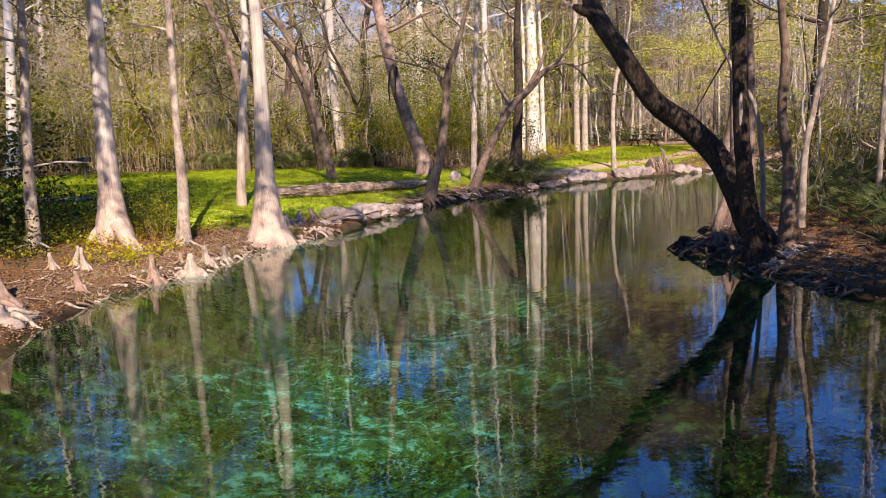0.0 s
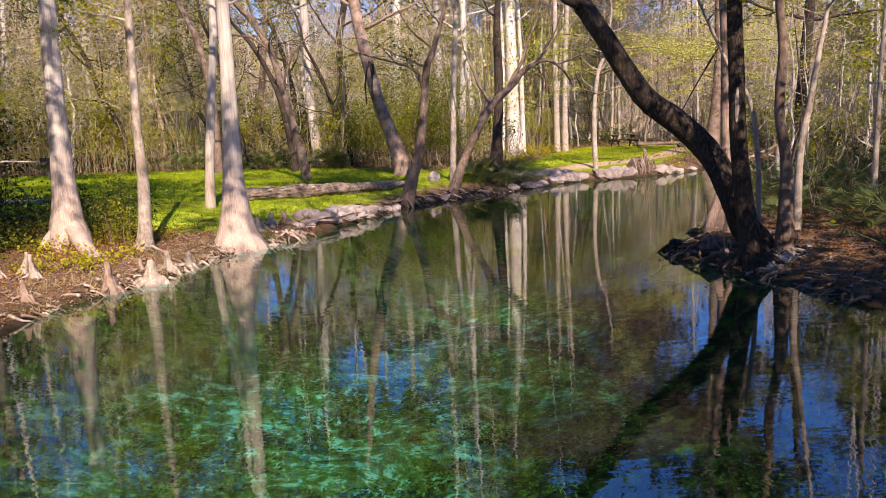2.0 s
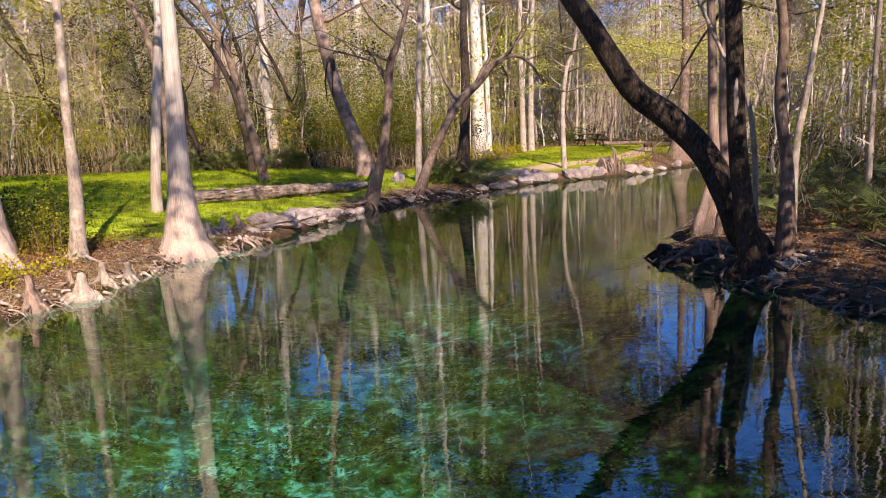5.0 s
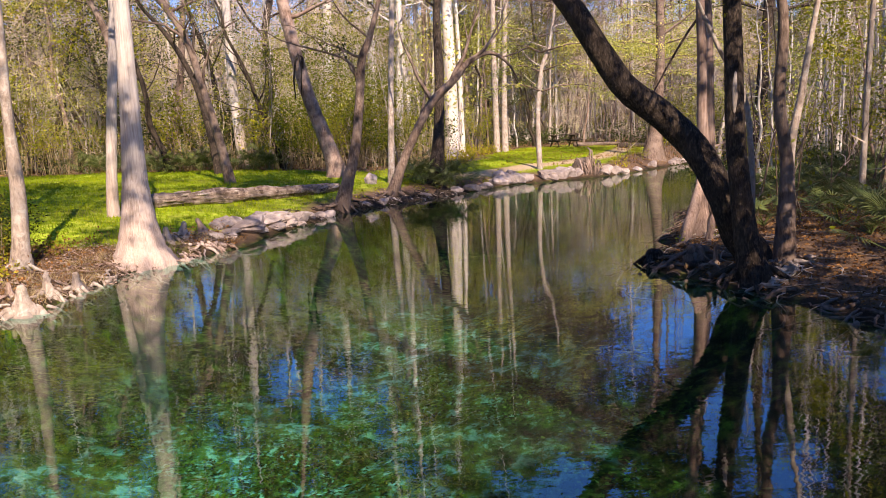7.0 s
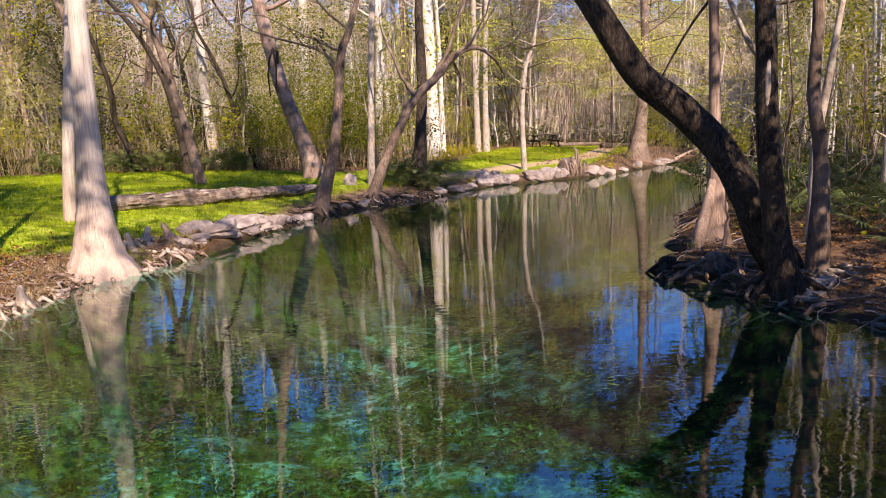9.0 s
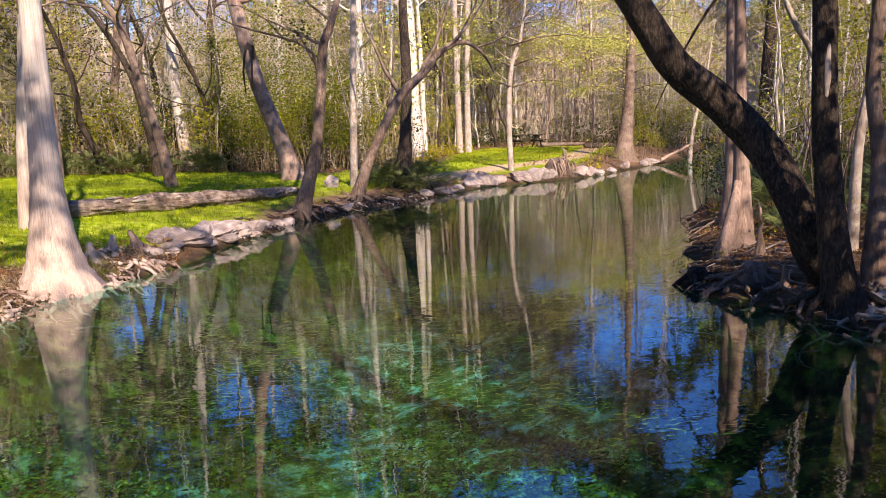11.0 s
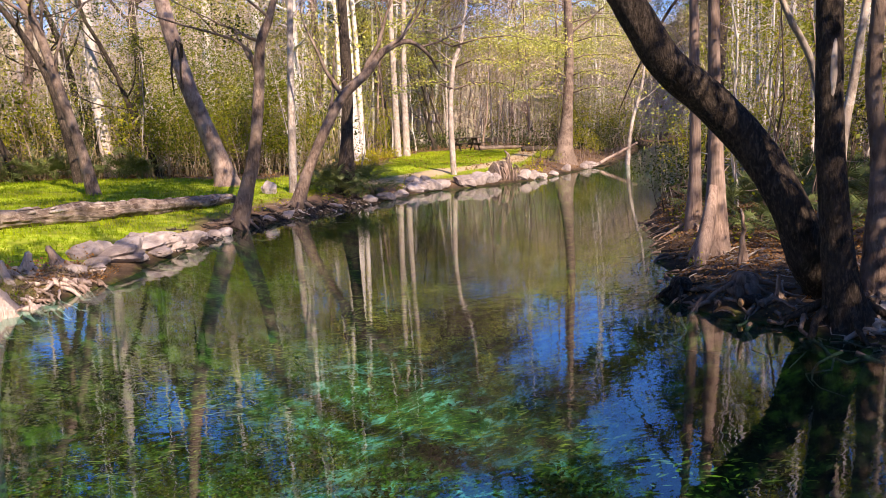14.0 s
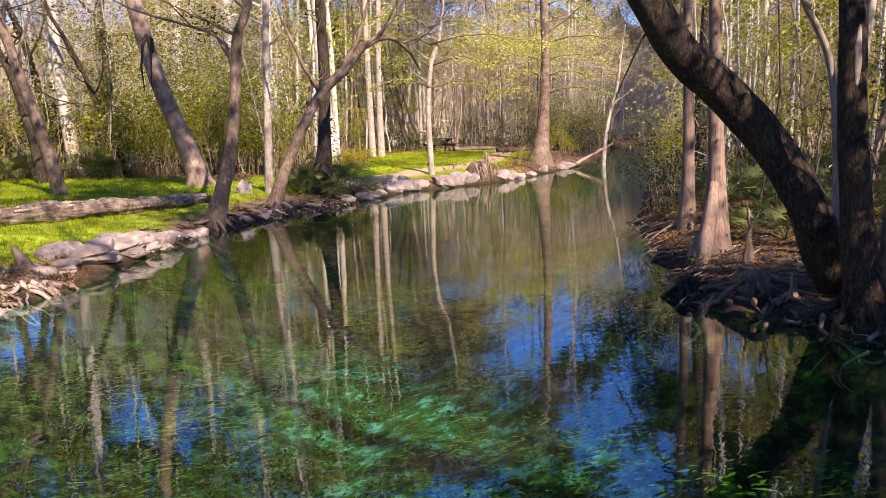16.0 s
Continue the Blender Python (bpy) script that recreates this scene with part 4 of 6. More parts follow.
TAKEN = [(o.location.x, o.location.y) for o in scene.objects if o.get("category") == "tree"]
# boxes at low y are behind the camera: unseen trees added for shade
WOODS = [(-50, 4, 45, 58, 46), (34, 60, 20, 65, 22), (-40, -12, 2, 24, 9), (8.9, 15, -16, 7, 1), (12, 40, -30, 8, 5), (-11, -8, -8, 9, 3), (-30, 8, -55, -31, 10)]
DEEP = [(-60, 5, 58, 85, 40), (8, 28, 60, 90, 26), (28, 58, 60, 90, 30)]
LOW = [(11.5, 19, 15, 32, 14), (17, 34, 26, 46, 18)]
originals = [
    wood_tree(101, GREY, LEAF_SPRING, 21, 0.22, "grey-brown woodland tree with thin spring foliage", 0.8, 16, per=4, leaf=0.16, limb_len=4.2),
    wood_tree(102, BROWN, LEAF_SPRING, 16, 0.14, "slender brown woodland tree with yellow-green leaves", 1.4, 15, per=6, leaf=0.16),
    wood_tree(103, PALE, LEAF_PALE, 22, 0.26, "pale-barked woodland tree with a light crown", 0.5, 15, per=4, leaf=0.16, limb_len=4.0),
    wood_tree(104, OAK, LEAF_OAK, 16, 0.24, "dark crooked evergreen oak of the woods", 2.4, 15, 6, 0.13, limb_len=4.2),
    wood_tree(105, GREY, LEAF_SPRING, 13, 0.09, "thin young woodland tree, half bare", 1.8, 14, 5, 0.14, 0.15, 0.6, 2.4),
    wood_tree(106, BROWN, LEAF_DRY, 19, 0.18, "nearly bare woodland tree with few dry leaves", 1.2, 18, 1, 0.12, 0.2, 0.4, 3.8),
    wood_tree(107, PALE, LEAF_SPRING, 14, 0.10, "slim pale woodland sapling with low branches", 1.2, 15, 5, 0.14, 0.12, 0.6, 2.6),
]
# oaks added beside and behind the camera, unseen, to shade both banks
spreading = wood_tree(108, OAK, LEAF_OAK, 17, 0.3, "spreading evergreen oak added out of view to shade the banks", 1.5, 22, 7, 0.17, 0.3, 0.85, 5.0, 0.8)
plant([spreading], [(12.8, 0.5), (-8.6, 1.0), (10.4, -4.5), (-9.4, 6.5), (9.6, -11), (-8.4, -7), (-10.5, 11.5)], 9, 0.85, 1.1)
plant(originals, [q for q in spots(7, WOODS, 1.9, TAKEN + [(12.8, 0.5), (-8.6, 1.0), (10.4, -4.5), (-9.4, 6.5)]) if not in_gap_line(*q)], 8, 0.9, 1.5)
plant([originals[3]], [(-9.7, 44.9), (-12.2, 47), (-16.4, 45.8), (-3.6, 44.6), (-27, 44)], 29, 0.6, 0.95, used=True)
plant([originals[3], originals[5]], [(15.5, 66), (21, 69.5), (12.5, 64.5), (27, 73), (18.2, 71), (9.8, 62)], 30, 0.5, 0.75, used=True)
plant(originals, [q for q in spots(27, DEEP, 2.2, TAKEN) if not in_gap_line(*q)], 28, 0.55, 0.85, used=True)
plant([originals[1], originals[4], originals[6], originals[4]], spots(37, LOW, 1.9, TAKEN), 38, 0.4, 0.62, used=True)
shrubs = [
    shrub(201, LEAF_SPRING, 3.8, 2.6, 10, 1100, 0.14, "tall yellow-green understory shrub", BROWN),
    shrub(202, LEAF_SPRING, 2.4, 2.4, 8, 800, 0.13, "leafy olive-green understory shrub", BROWN),
    shrub(203, LEAF_OAK, 2.6, 2.4, 8, 1000, 0.13, "dark evergreen understory shrub", OAK),
    shrub(204, LEAF_PALE, 5.0, 2.8, 10, 700, 0.14, "tall thin shrub with pale new leaves", GREY),
]
TAKEN2 = []
BUSHES = [(-50, 5, 43.5, 50, 75), (-50, 14, 50, 70, 60), (4.5, 9, 56, 64, 6), (29, 52, 60, 95, 40), (12, 40, 19, 50, 32), (-40, -11, 14, 25, 16), (9, 30, -20, 10, 24)]
plant(shrubs, spots(17, BUSHES, 1.25, TAKEN2, 1.4), 18, 0.7, 1.3)
SHORE_BUSHES = [(21.3, 51.8), (23.4, 54.0), (26.5, 57.8), (29.5, 61.5), (33, 66.5), (17.2, 47.2), (11.0, 25.4), (12.8, 27.6), (14.6, 30.2), (16.6, 32.8), (19, 35.9), (22, 39.6), (25, 43.2), (28.5, 47.6), (33, 53), (38, 59.5), (44, 68), (49, 75), (52, 96), (56, 98), (60, 100), (47, 92), (42, 82)]
plant(shrubs, SHORE_BUSHES, 19, 0.4, 0.75, used=True)
plant([shrubs[2], shrubs[1]], [(-10.6, 16.0), (-11.6, 17.6), (-10.9, 19.2), (-12.6, 19.4), (-10.1, 14.8), (-12.4, 15.4), (-13.8, 17.6), (-11.6, 13.6), (-14.5, 20.6)], 20, 0.6, 0.85, used=True)
plant([shrubs[2], shrubs[2], shrubs[1]], [(-7.4, 19.0), (-7.9, 20.0), (-7.0, 18.7), (-7.15, 19.6)], 21, 0.36, 0.5, used=True)


def leaf_cloud(rng, centres, size, flat=0.7):
    """Many leaves at once: two vectors a leaf, as one mesh's vertices and faces."""
    n = len(centres)
    a = rng.normal(size=(n, 3))
    a[:, 2] *= flat
    a /= np.linalg.norm(a, axis=1)[:, None]
    b = np.cross(a, rng.normal(size=(n, 3)))
    b /= np.linalg.norm(b, axis=1)[:, None]
    k = (size * rng.uniform(0.6, 1.4, n))[:, None]
    v = np.stack([centres, centres + a * k * 0.45 + b * k * 0.32, centres + a * k, centres + a * k * 0.45 - b * k * 0.32], 1).reshape(-1, 3)
    return v, np.arange(4 * n).reshape(-1, 4)


def mass(name, v, f, mat, label, category, smooth=False):
    me = bpy.data.meshes.new(name)
    me.from_pydata(v.tolist(), [], f.tolist())
    me.materials.append(mat)
    if smooth:
        me.shade_smooth()
    return tagged(new(name, me), label, category, kind="stuff")


def region(rng, n, boxes, keep):
    """n points spread over boxes by area, where keep holds."""
    area = np.array([(x1 - x0) * (y1 - y0) for x0, x1, y0, y1 in boxes], float)
    pick = rng.choice(len(boxes), n, p=area / area.sum())
    b = np.array(boxes, float)[pick]
    x, y = rng.uniform(b[:, 0], b[:, 1]), rng.uniform(b[:, 2], b[:, 3])
    ok = keep(x, y)
    return x[ok], y[ok]


def wooded(x, y):
    return (edge_distance(CREEK, x, y) > 1.2) & (edge_distance(LAWN, x, y) > 0.5)


def stems(name, seed, n, boxes, low, high, thick, mat, label, lean=0.17):
    """A thicket of thin leaning stems, three-sided."""
    rng = np.random.default_rng(seed)
    x, y = region(rng, n, boxes, wooded)
    m = len(x)
    h, r = rng.uniform(low, high, m), thick * rng.uniform(0.5, 1.5, m)
    g = ground_height(x, y) - 0.1
    lx, ly = rng.normal(0, lean, m) * h, rng.normal(0, lean, m) * h
    bx, by = rng.normal(0, lean * 0.45, m) * h, rng.normal(0, lean * 0.45, m) * h
    v = np.zeros((m, 9, 3))
    for ring, (fx, fh, fr) in enumerate(((0, 0, 1), (0.5, 0.5, 0.75), (1, 1, 0.25))):
        for k in range(3):
            a = 2.1 * k
            v[:, ring * 3 + k] = np.stack([x + lx * fx + bx * (ring == 1) + r * fr * math.cos(a), y + ly * fx + by * (ring == 1) + r * fr * math.sin(a), g + h * fh], -1)
    quads = np.array([(o + k, o + (k + 1) % 3, o + 3 + (k + 1) % 3, o + 3 + k) for o in (0, 3) for k in range(3)])
    return mass(name, v.reshape(-1, 3), (quads[None] + 9 * np.arange(m)[:, None, None]).reshape(-1, 4), mat, label, "undergrowth", True)


def brush(name, seed, n, boxes, low, high, size, mat, label, clump=30, spread=0.9):
    """Drifts of leaves in clumps at all heights of the understory."""
    rng = np.random.default_rng(seed)
    x, y = region(rng, n // clump, boxes, wooded)
    z = ground_height(x, y) + low + (high - low) * rng.uniform(0, 1, len(x)) ** 1.6
    full = np.array([q[2] < 11 or noise.noise(Vector(q) * 0.13) > 0.02 for q in zip(x, y * 0.5, z)])
    x, y, z = x[full], y[full], z[full]
    c = np.repeat(np.stack([x, y, z], -1), clump, 0) + rng.normal(size=(len(x) * clump, 3)) * np.array([spread, spread, spread * 0.26])
    c[:, 2] = np.maximum(c[:, 2], ground_height(c[:, 0], c[:, 1]) + 0.05)
    c = c[~open_sky(c[:, 0], c[:, 1], c[:, 2])]
    v, f = leaf_cloud(rng, c, size)
    return mass(name, v, f, mat, label, "undergrowth")


CANE = bark("cane_bark", (0.12, 0.085, 0.04), (0.27, 0.20, 0.10), (0.42, 0.34, 0.2), 12, 0.005)
EDGE_WOODS = [(-60, 4.5, 43, 58), (28, 52, 58, 72)]
DEEP_WOODS = [(-95, 5, 58, 105), (5, 70, 74, 110), (40, 95, 10, 80)]
RIGHT_WOODS = [(12, 42, 16, 52), (9, 20, 10, 24)]
stems("undergrowth_stems", 301, 600, EDGE_WOODS, 1.5, 7.0, 0.028, GREY, "thin bare grey-brown stems of the understory")
stems("undergrowth_stems", 302, 2400, DEEP_WOODS, 3, 13, 0.06, GREY, "far bare stems in the depth of the woods")
stems("tall_trunks", 347, 60, [(20, 46, 25, 44)], 9, 20, 0.1, PALE, "slim pale trunks in the woods behind the palmettos", 0.035)
stems("tall_trunks", 307, 150, [(-80, 12, 62, 84), (12, 70, 78, 96)], 18, 34, 0.15, PALE, "tall pale trunks deep in the woods", 0.04)
stems("tall_trunks", 308, 110, [(-80, 12, 60, 84), (12, 70, 76, 96)], 16, 32, 0.15, DUSKY, "tall dark trunks deep in the woods", 0.05)
stems("undergrowth_stems", 346, 260, [(-50, 4, 47, 57)], 3, 10, 0.05, PALE, "sunlit pale saplings inside the woods", 0.12)
stems("undergrowth_stems", 304, 2600, [(-50, 5, 43.2, 47)], 0.8, 3.6, 0.017, CANE, "thicket of thin straw-brown canes along the woods' edge", 0.1)
stems("undergrowth_stems", 303, 800, RIGHT_WOODS, 1.2, 6.0, 0.022, DUSKY, "thin dark stems among the palmettos")
brush("undergrowth_leaves", 311, 34000, EDGE_WOODS, 0.3, 8.5, 0.08, LEAF_SPRING, "yellow-green leaves of the understory", 130, 0.75)
brush("undergrowth_leaves", 312, 24000, [(-60, 4.5, 43, 51), (28, 52, 58, 66)], 0.1, 2.8, 0.13, LEAF_OAK, "low dark evergreen growth along the woods' edge", 60, 0.7)
brush("undergrowth_leaves", 313, 10000, DEEP_WOODS, 0.3, 12.0, 0.24, LEAF_SPRING, "distant yellow-green foliage of the woods", 40, 1.6)
brush("undergrowth_leaves", 314, 5000, DEEP_WOODS, 0.3, 9.0, 0.26, LEAF_OAK, "distant dark foliage of the woods", 40, 1.6)
brush("undergrowth_leaves", 315, 6000, RIGHT_WOODS, 0.3, 6.0, 0.10, LEAF_SPRING, "olive leaves of the shaded understory")
brush("undergrowth_leaves", 305, 5000, RIGHT_WOODS, 1.5, 8.0, 0.09, LEAF_PALE, "pale new leaves above the palmettos")
brush("undergrowth_leaves", 306, 8000, DEEP_WOODS, 1.5, 13.0, 0.24, LEAF_PALE, "distant pale foliage of the woods", 40, 1.6)


def twig_haze(name, seed, n, boxes, low, high, length, width, mat, label):
    """Fine bare twigs, each a narrow bent strip."""
    rng = np.random.default_rng(seed)
    x, y = region(rng, n, boxes, wooded)
    z = ground_height(x, y) + low + (high - low) * rng.uniform(0, 1, len(x))
    c = np.stack([x, y, z], -1)[~open_sky(x, y, z)]
    m = len(c)
    a = rng.normal(size=(m, 3)) * np.array([1, 1, 0.8]) + np.array([0, 0, 0.35])
    a /= np.linalg.norm(a, axis=1)[:, None]
    a *= (length * rng.uniform(0.5, 1.5, m))[:, None]
    side = np.cross(a, rng.normal(size=(m, 3)))
    side *= (width * rng.uniform(0.6, 1.4, m) / np.linalg.norm(side, axis=1))[:, None]
    mid = c + a * 0.5 + rng.normal(size=(m, 3)) * 0.08 * length
    v = np.stack([c - side, c + side, mid + side * 0.7, mid - side * 0.7, c + a], 1).reshape(-1, 3)
    o = 5 * np.arange(m)[:, None]
    f4 = (np.array([0, 1, 2, 3])[None] + o).tolist()
    f3 = (np.array([3, 2, 4])[None] + o).tolist()
    me = bpy.data.meshes.new(name)
    me.from_pydata(v.tolist(), [], f4 + f3)
    me.materials.append(mat)
    tagged(new(name, me), label, "twigs", kind="stuff")


TWIG = bark("bare_twigs", (0.30, 0.225, 0.17), (0.50, 0.395, 0.315), (0.66, 0.55, 0.46), 8, 0.004)
twig_haze("bare_twigs", 321, 24000, EDGE_WOODS, 0.2, 9, 0.9, 0.011, TWIG, "tangle of sunlit bare twigs at the woods' edge")
twig_haze("bare_twigs", 322, 110000, DEEP_WOODS, 0.5, 13, 1.6, 0.022, TWIG, "haze of far bare twigs in the woods")
twig_haze("bare_twigs", 324, 22000, EDGE_WOODS, 4, 12, 1.0, 0.010, TWIG, "sunlit bare branch tips above the understory")
twig_haze("bare_twigs", 325, 15000, [(-46, -12, 43, 52)], 3, 12, 0.9, 0.011, TWIG, "sunlit bare twigs beyond the lawn")
brush("undergrowth_leaves", 326, 36000, [(-46, -9, 42.8, 47)], 3.5, 11, 0.085, LEAF_PALE, "pale sprays of new leaves beyond the lawn", 200, 0.95)
twig_haze("bare_twigs", 323, 11000, RIGHT_WOODS, 0.6, 8, 0.6, 0.009, TWIG, "bare twigs above the palmettos")


def canopy(name, seed, clumps, boxes, low, high, twigs, leaves, size, spread, mat, leafmat, label, base=2.7, top=2.7, shore=-1.5):
    """High crowns in uneven clumps; low and high are slopes as seen from the creek."""
    rng = np.random.default_rng(seed)
    x, y = region(rng, clumps, boxes, lambda x, y: edge_distance(CREEK, x, y) > shore)
    z = rng.uniform(base, top, len(x)) + (y - 6) * rng.uniform(low, high, len(x))
    full = np.array([noise.noise(Vector(q) * 0.16) > -0.22 for q in zip(x, y * 0.5, z)])
    centre = np.stack([x, y, z], -1)[full]
    c = np.repeat(centre, leaves, 0)
    c = c + rng.normal(size=c.shape) * np.array([1.0, 1.0, 0.7]) * spread * 0.62
    v, f = leaf_cloud(rng, c[~open_sky(c[:, 0], c[:, 1], c[:, 2])], size)
    mass("canopy_leaves", v, f, leafmat, label, "leaves")
    c = np.repeat(centre, twigs, 0)
    d = rng.normal(size=c.shape) * np.array([1, 1, 0.7])
    c = c + d * spread * rng.uniform(0.0, 0.8, len(c))[:, None]
    keep = ~open_sky(c[:, 0], c[:, 1], c[:, 2])
    c, d = c[keep], d[keep]
    m = len(c)
    a = d / np.linalg.norm(d, axis=1)[:, None] + rng.normal(size=(m, 3)) * 0.35
    a *= (1.1 * rng.uniform(0.5, 1.5, m))[:, None]
    side = np.cross(a, rng.normal(size=(m, 3)))
    side *= (0.02 * rng.uniform(0.6, 1.6, m) / np.linalg.norm(side, axis=1))[:, None]
    mid = c + a * 0.5 + rng.normal(size=(m, 3)) * 0.11
    v = np.stack([c - side, c + side, mid + side * 0.7, mid - side * 0.7, c + a], 1).reshape(-1, 3)
    o = 5 * np.arange(m)[:, None]
    me = bpy.data.meshes.new(name)
    me.from_pydata(v.tolist(), [], (np.array([0, 1, 2, 3])[None] + o).tolist() + (np.array([3, 2, 4])[None] + o).tolist())
    me.materials.append(mat)
    tagged(new(name, me), "bare branch ends high in the woods", "twigs", kind="stuff")


FAR_CROWNS = [(-95, 12, 78, 89)]
BEND_CROWNS = [(12, 80, 84, 98)]
canopy("bare_twigs", 331, 1800, FAR_CROWNS, 0.19, 0.57, 26, 64, 0.66, 2.2, OAK, LEAF_OAK, "dark evergreen leaves of the high canopy")
canopy("bare_twigs", 334, 1200, FAR_CROWNS, 0.07, 0.22, 50, 80, 0.20, 1.7, TWIG, LEAF_SPRING, "spring leaves of the high canopy")
canopy("bare_twigs", 332, 2300, BEND_CROWNS, 0.19, 0.57, 40, 44, 0.66, 2.2, OAK, LEAF_OAK, "thin dark leaves of the crowns beyond the bend")
canopy("bare_twigs", 338, 330, [(30, 52, 38, 50)], 0.24, 0.68, 26, 50, 0.34, 1.5, OAK, LEAF_OAK, "dark leaves of the crowns behind the shaded bank")
canopy("bare_twigs", 337, 300, [(7, 30, 62, 76)], 0.17, 0.40, 150, 10, 0.2, 1.6, DUSKY, LEAF_SPRING, "bare crowns beyond the far lawn")
canopy("bare_twigs", 335, 1300, BEND_CROWNS, 0.07, 0.22, 60, 70, 0.20, 1.7, TWIG, LEAF_SPRING, "spring leaves of the crowns beyond the bend")
canopy("bare_twigs", 333, 22, [(-30, -9, 22, 40)], 0.32, 0.75, 40, 40, 0.2, 1.3, BROWN, LEAF_OAK, "leaves of the crowns over the lawn's edge")
# 339 to 342 hang above the view, added to shade bank, lawn and water
canopy("bare_twigs", 339, 84, [(-14, -7.2, 4.5, 11.5)], 0.0, 0.001, 20, 110, 0.17, 0.9, BROWN, LEAF_OAK, "unseen leaves added overhead to shade the near bank", 5.6, 9.0)
canopy("bare_twigs", 340, 60, [(-20, -10, 13, 18)], 0.0, 0.001, 20, 90, 0.14, 1.1, BROWN, LEAF_OAK, "unseen leaves added overhead to shade the lawn's corner", 6.4, 10.5)
canopy("bare_twigs", 341, 58, [(4.2, 10, -6, 2.6)], 0.0, 0.001, 24, 110, 0.2, 1.0, BROWN, LEAF_OAK, "unseen leaves added overhead to shade the near water", 7.0, 11.0)
canopy("bare_twigs", 342, 60, [(-7, 8.5, 3, 13)], 0.0, 0.001, 20, 170, 0.22, 1.15, BROWN, LEAF_OAK, "unseen high leaves added to dapple the lawn and trunks", 13.5, 20.0)
# 350 to 352: unseen leaf masses behind the camera that cut the sky's fill
canopy("bare_twigs", 350, 520, [(-45, 45, -48, -26)], 0.0, 0.001, 6, 60, 0.7, 2.6, BROWN, LEAF_OAK, "unseen leaf masses added upstream to block sky light", 2.0, 17.0)
canopy("bare_twigs", 351, 420, [(-40, -15, -22, 12)], 0.0, 0.001, 6, 60, 0.6, 2.2, BROWN, LEAF_OAK, "unseen leaf masses added beside the creek to block sky light", 3.0, 13.0)
canopy("bare_twigs", 352, 360, [(12, 36, -26, -2)], 0.0, 0.001, 6, 60, 0.6, 2.2, BROWN, LEAF_OAK, "unseen leaf masses added on the right to block sky light", 3.0, 15.0)
# the next five are out-of-view sun blockers for trunks, palmettos and lawn
canopy("bare_twigs", 353, 24, [(6.4, 8.8, 2.5, 10.5)], 0.0, 0.001, 16, 110, 0.2, 0.8, BROWN, LEAF_OAK, "unseen leaves added to shade the right bank's trunks", 5.4, 9.5)
canopy("bare_twigs", 357, 44, [(9.5, 16, -3, 6)], 0.0, 0.001, 16, 130, 0.22, 1.0, BROWN, LEAF_OAK, "unseen leaves added to shade the palmettos", 7.0, 12.0)
canopy("bare_twigs", 358, 90, [(14, 28, -3, 13)], 0.0, 0.001, 16, 130, 0.3, 1.4, BROWN, LEAF_OAK, "unseen leaves added to shade the right-hand woods", 9.0, 15.0)
canopy("bare_twigs", 354, 84, [(-17, -7.5, 6, 14)], 0.0, 0.001, 40, 180, 0.24, 1.1, BROWN, LEAF_OAK, "unseen leaves added for shade bands on the left lawn", 8.0, 13.0)
canopy("bare_twigs", 355, 150, [(-24, 14, 0, 21)], 0.0, 0.001, 40, 260, 0.3, 1.5, BROWN, LEAF_OAK, "unseen high leaves added to dapple lawn and woods' edge", 18.0, 24.0, -99)
canopy("bare_twigs", 356, 210, [(-50, 8, 46, 60)], 0.20, 0.44, 30, 200, 0.2, 1.25, DUSKY, LEAF_GREEN, "green leaves of the crowns at the woods' edge")
brush("undergrowth_leaves", 310, 2600, [(-25, -19.5, 41.5, 43.5)], 7.6, 11.0, 0.13, LEAF_DRY, "rust-brown dead leaves still hanging on high twigs", 65, 0.5)
brush("undergrowth_leaves", 309, 40000, [(-58, 4, 43.2, 48)], 1.5, 9.5, 0.085, LEAF_SPRING, "sunlit yellow-green clumps at the woods' edge", 170, 0.85)
brush("undergrowth_leaves", 318, 40000, EDGE_WOODS, 3.5, 11.5, 0.08, LEAF_PALE, "pale new leaves high at the woods' edge", 140, 0.9)
brush("undergrowth_leaves", 319, 6000, [(30, 80, 72, 108)], 0.5, 13, 0.24, LEAF_PALE, "woods closing the far bend of the creek", 40, 1.6)
brush("undergrowth_leaves", 320, 20000, [(6, 40, 70, 82)], 9.0, 16.0, 0.17, LEAF_PALE, "pale hazy foliage behind the far lawn", 40, 1.2)
brush("undergrowth_leaves", 316, 30000, [(8, 25, 44, 62)], 6.5, 12.0, 0.12, LEAF_PALE, "pale new leaves of the trees by the far lawn", 50, 1.1)
brush("undergrowth_leaves", 317, 3500, [(20, 34, 48, 62)], 1.5, 9.0, 0.14, LEAF_SPRING, "bright spring leaves over the far water", 40, 1.0)


brush("undergrowth_leaves", 343, 32000, [(-4.5, 3.5, 43, 47)], 1.2, 8.0, 0.09, LEAF_GREEN, "bushy green leaves of the evergreen saplings beyond the bank", 120, 0.8)
brush("undergrowth_leaves", 344, 26000, [(-30, 4, 43.5, 48)], 1.0, 7.0, 0.085, LEAF_SPRING, "scattered glossy green sprays at the woods' edge", 120, 0.7)
brush("undergrowth_leaves", 348, 66000, [(8.5, 23, 44, 53)], 6.8, 12.5, 0.11, LEAF_PALE, "layered sprays of pale new leaves over the far bank", 220, 1.1)
brush("undergrowth_leaves", 349, 15000, [(7, 42, 66, 74)], 0.1, 1.8, 0.15, LEAF_OAK, "dark low growth at the back of the far lawn", 70, 0.9)
brush("undergrowth_leaves", 345, 9000, [(13, 40, 18, 50)], 0.3, 2.2, 0.12, LEAF_OAK, "dark evergreen growth behind the palmettos", 80, 0.8)


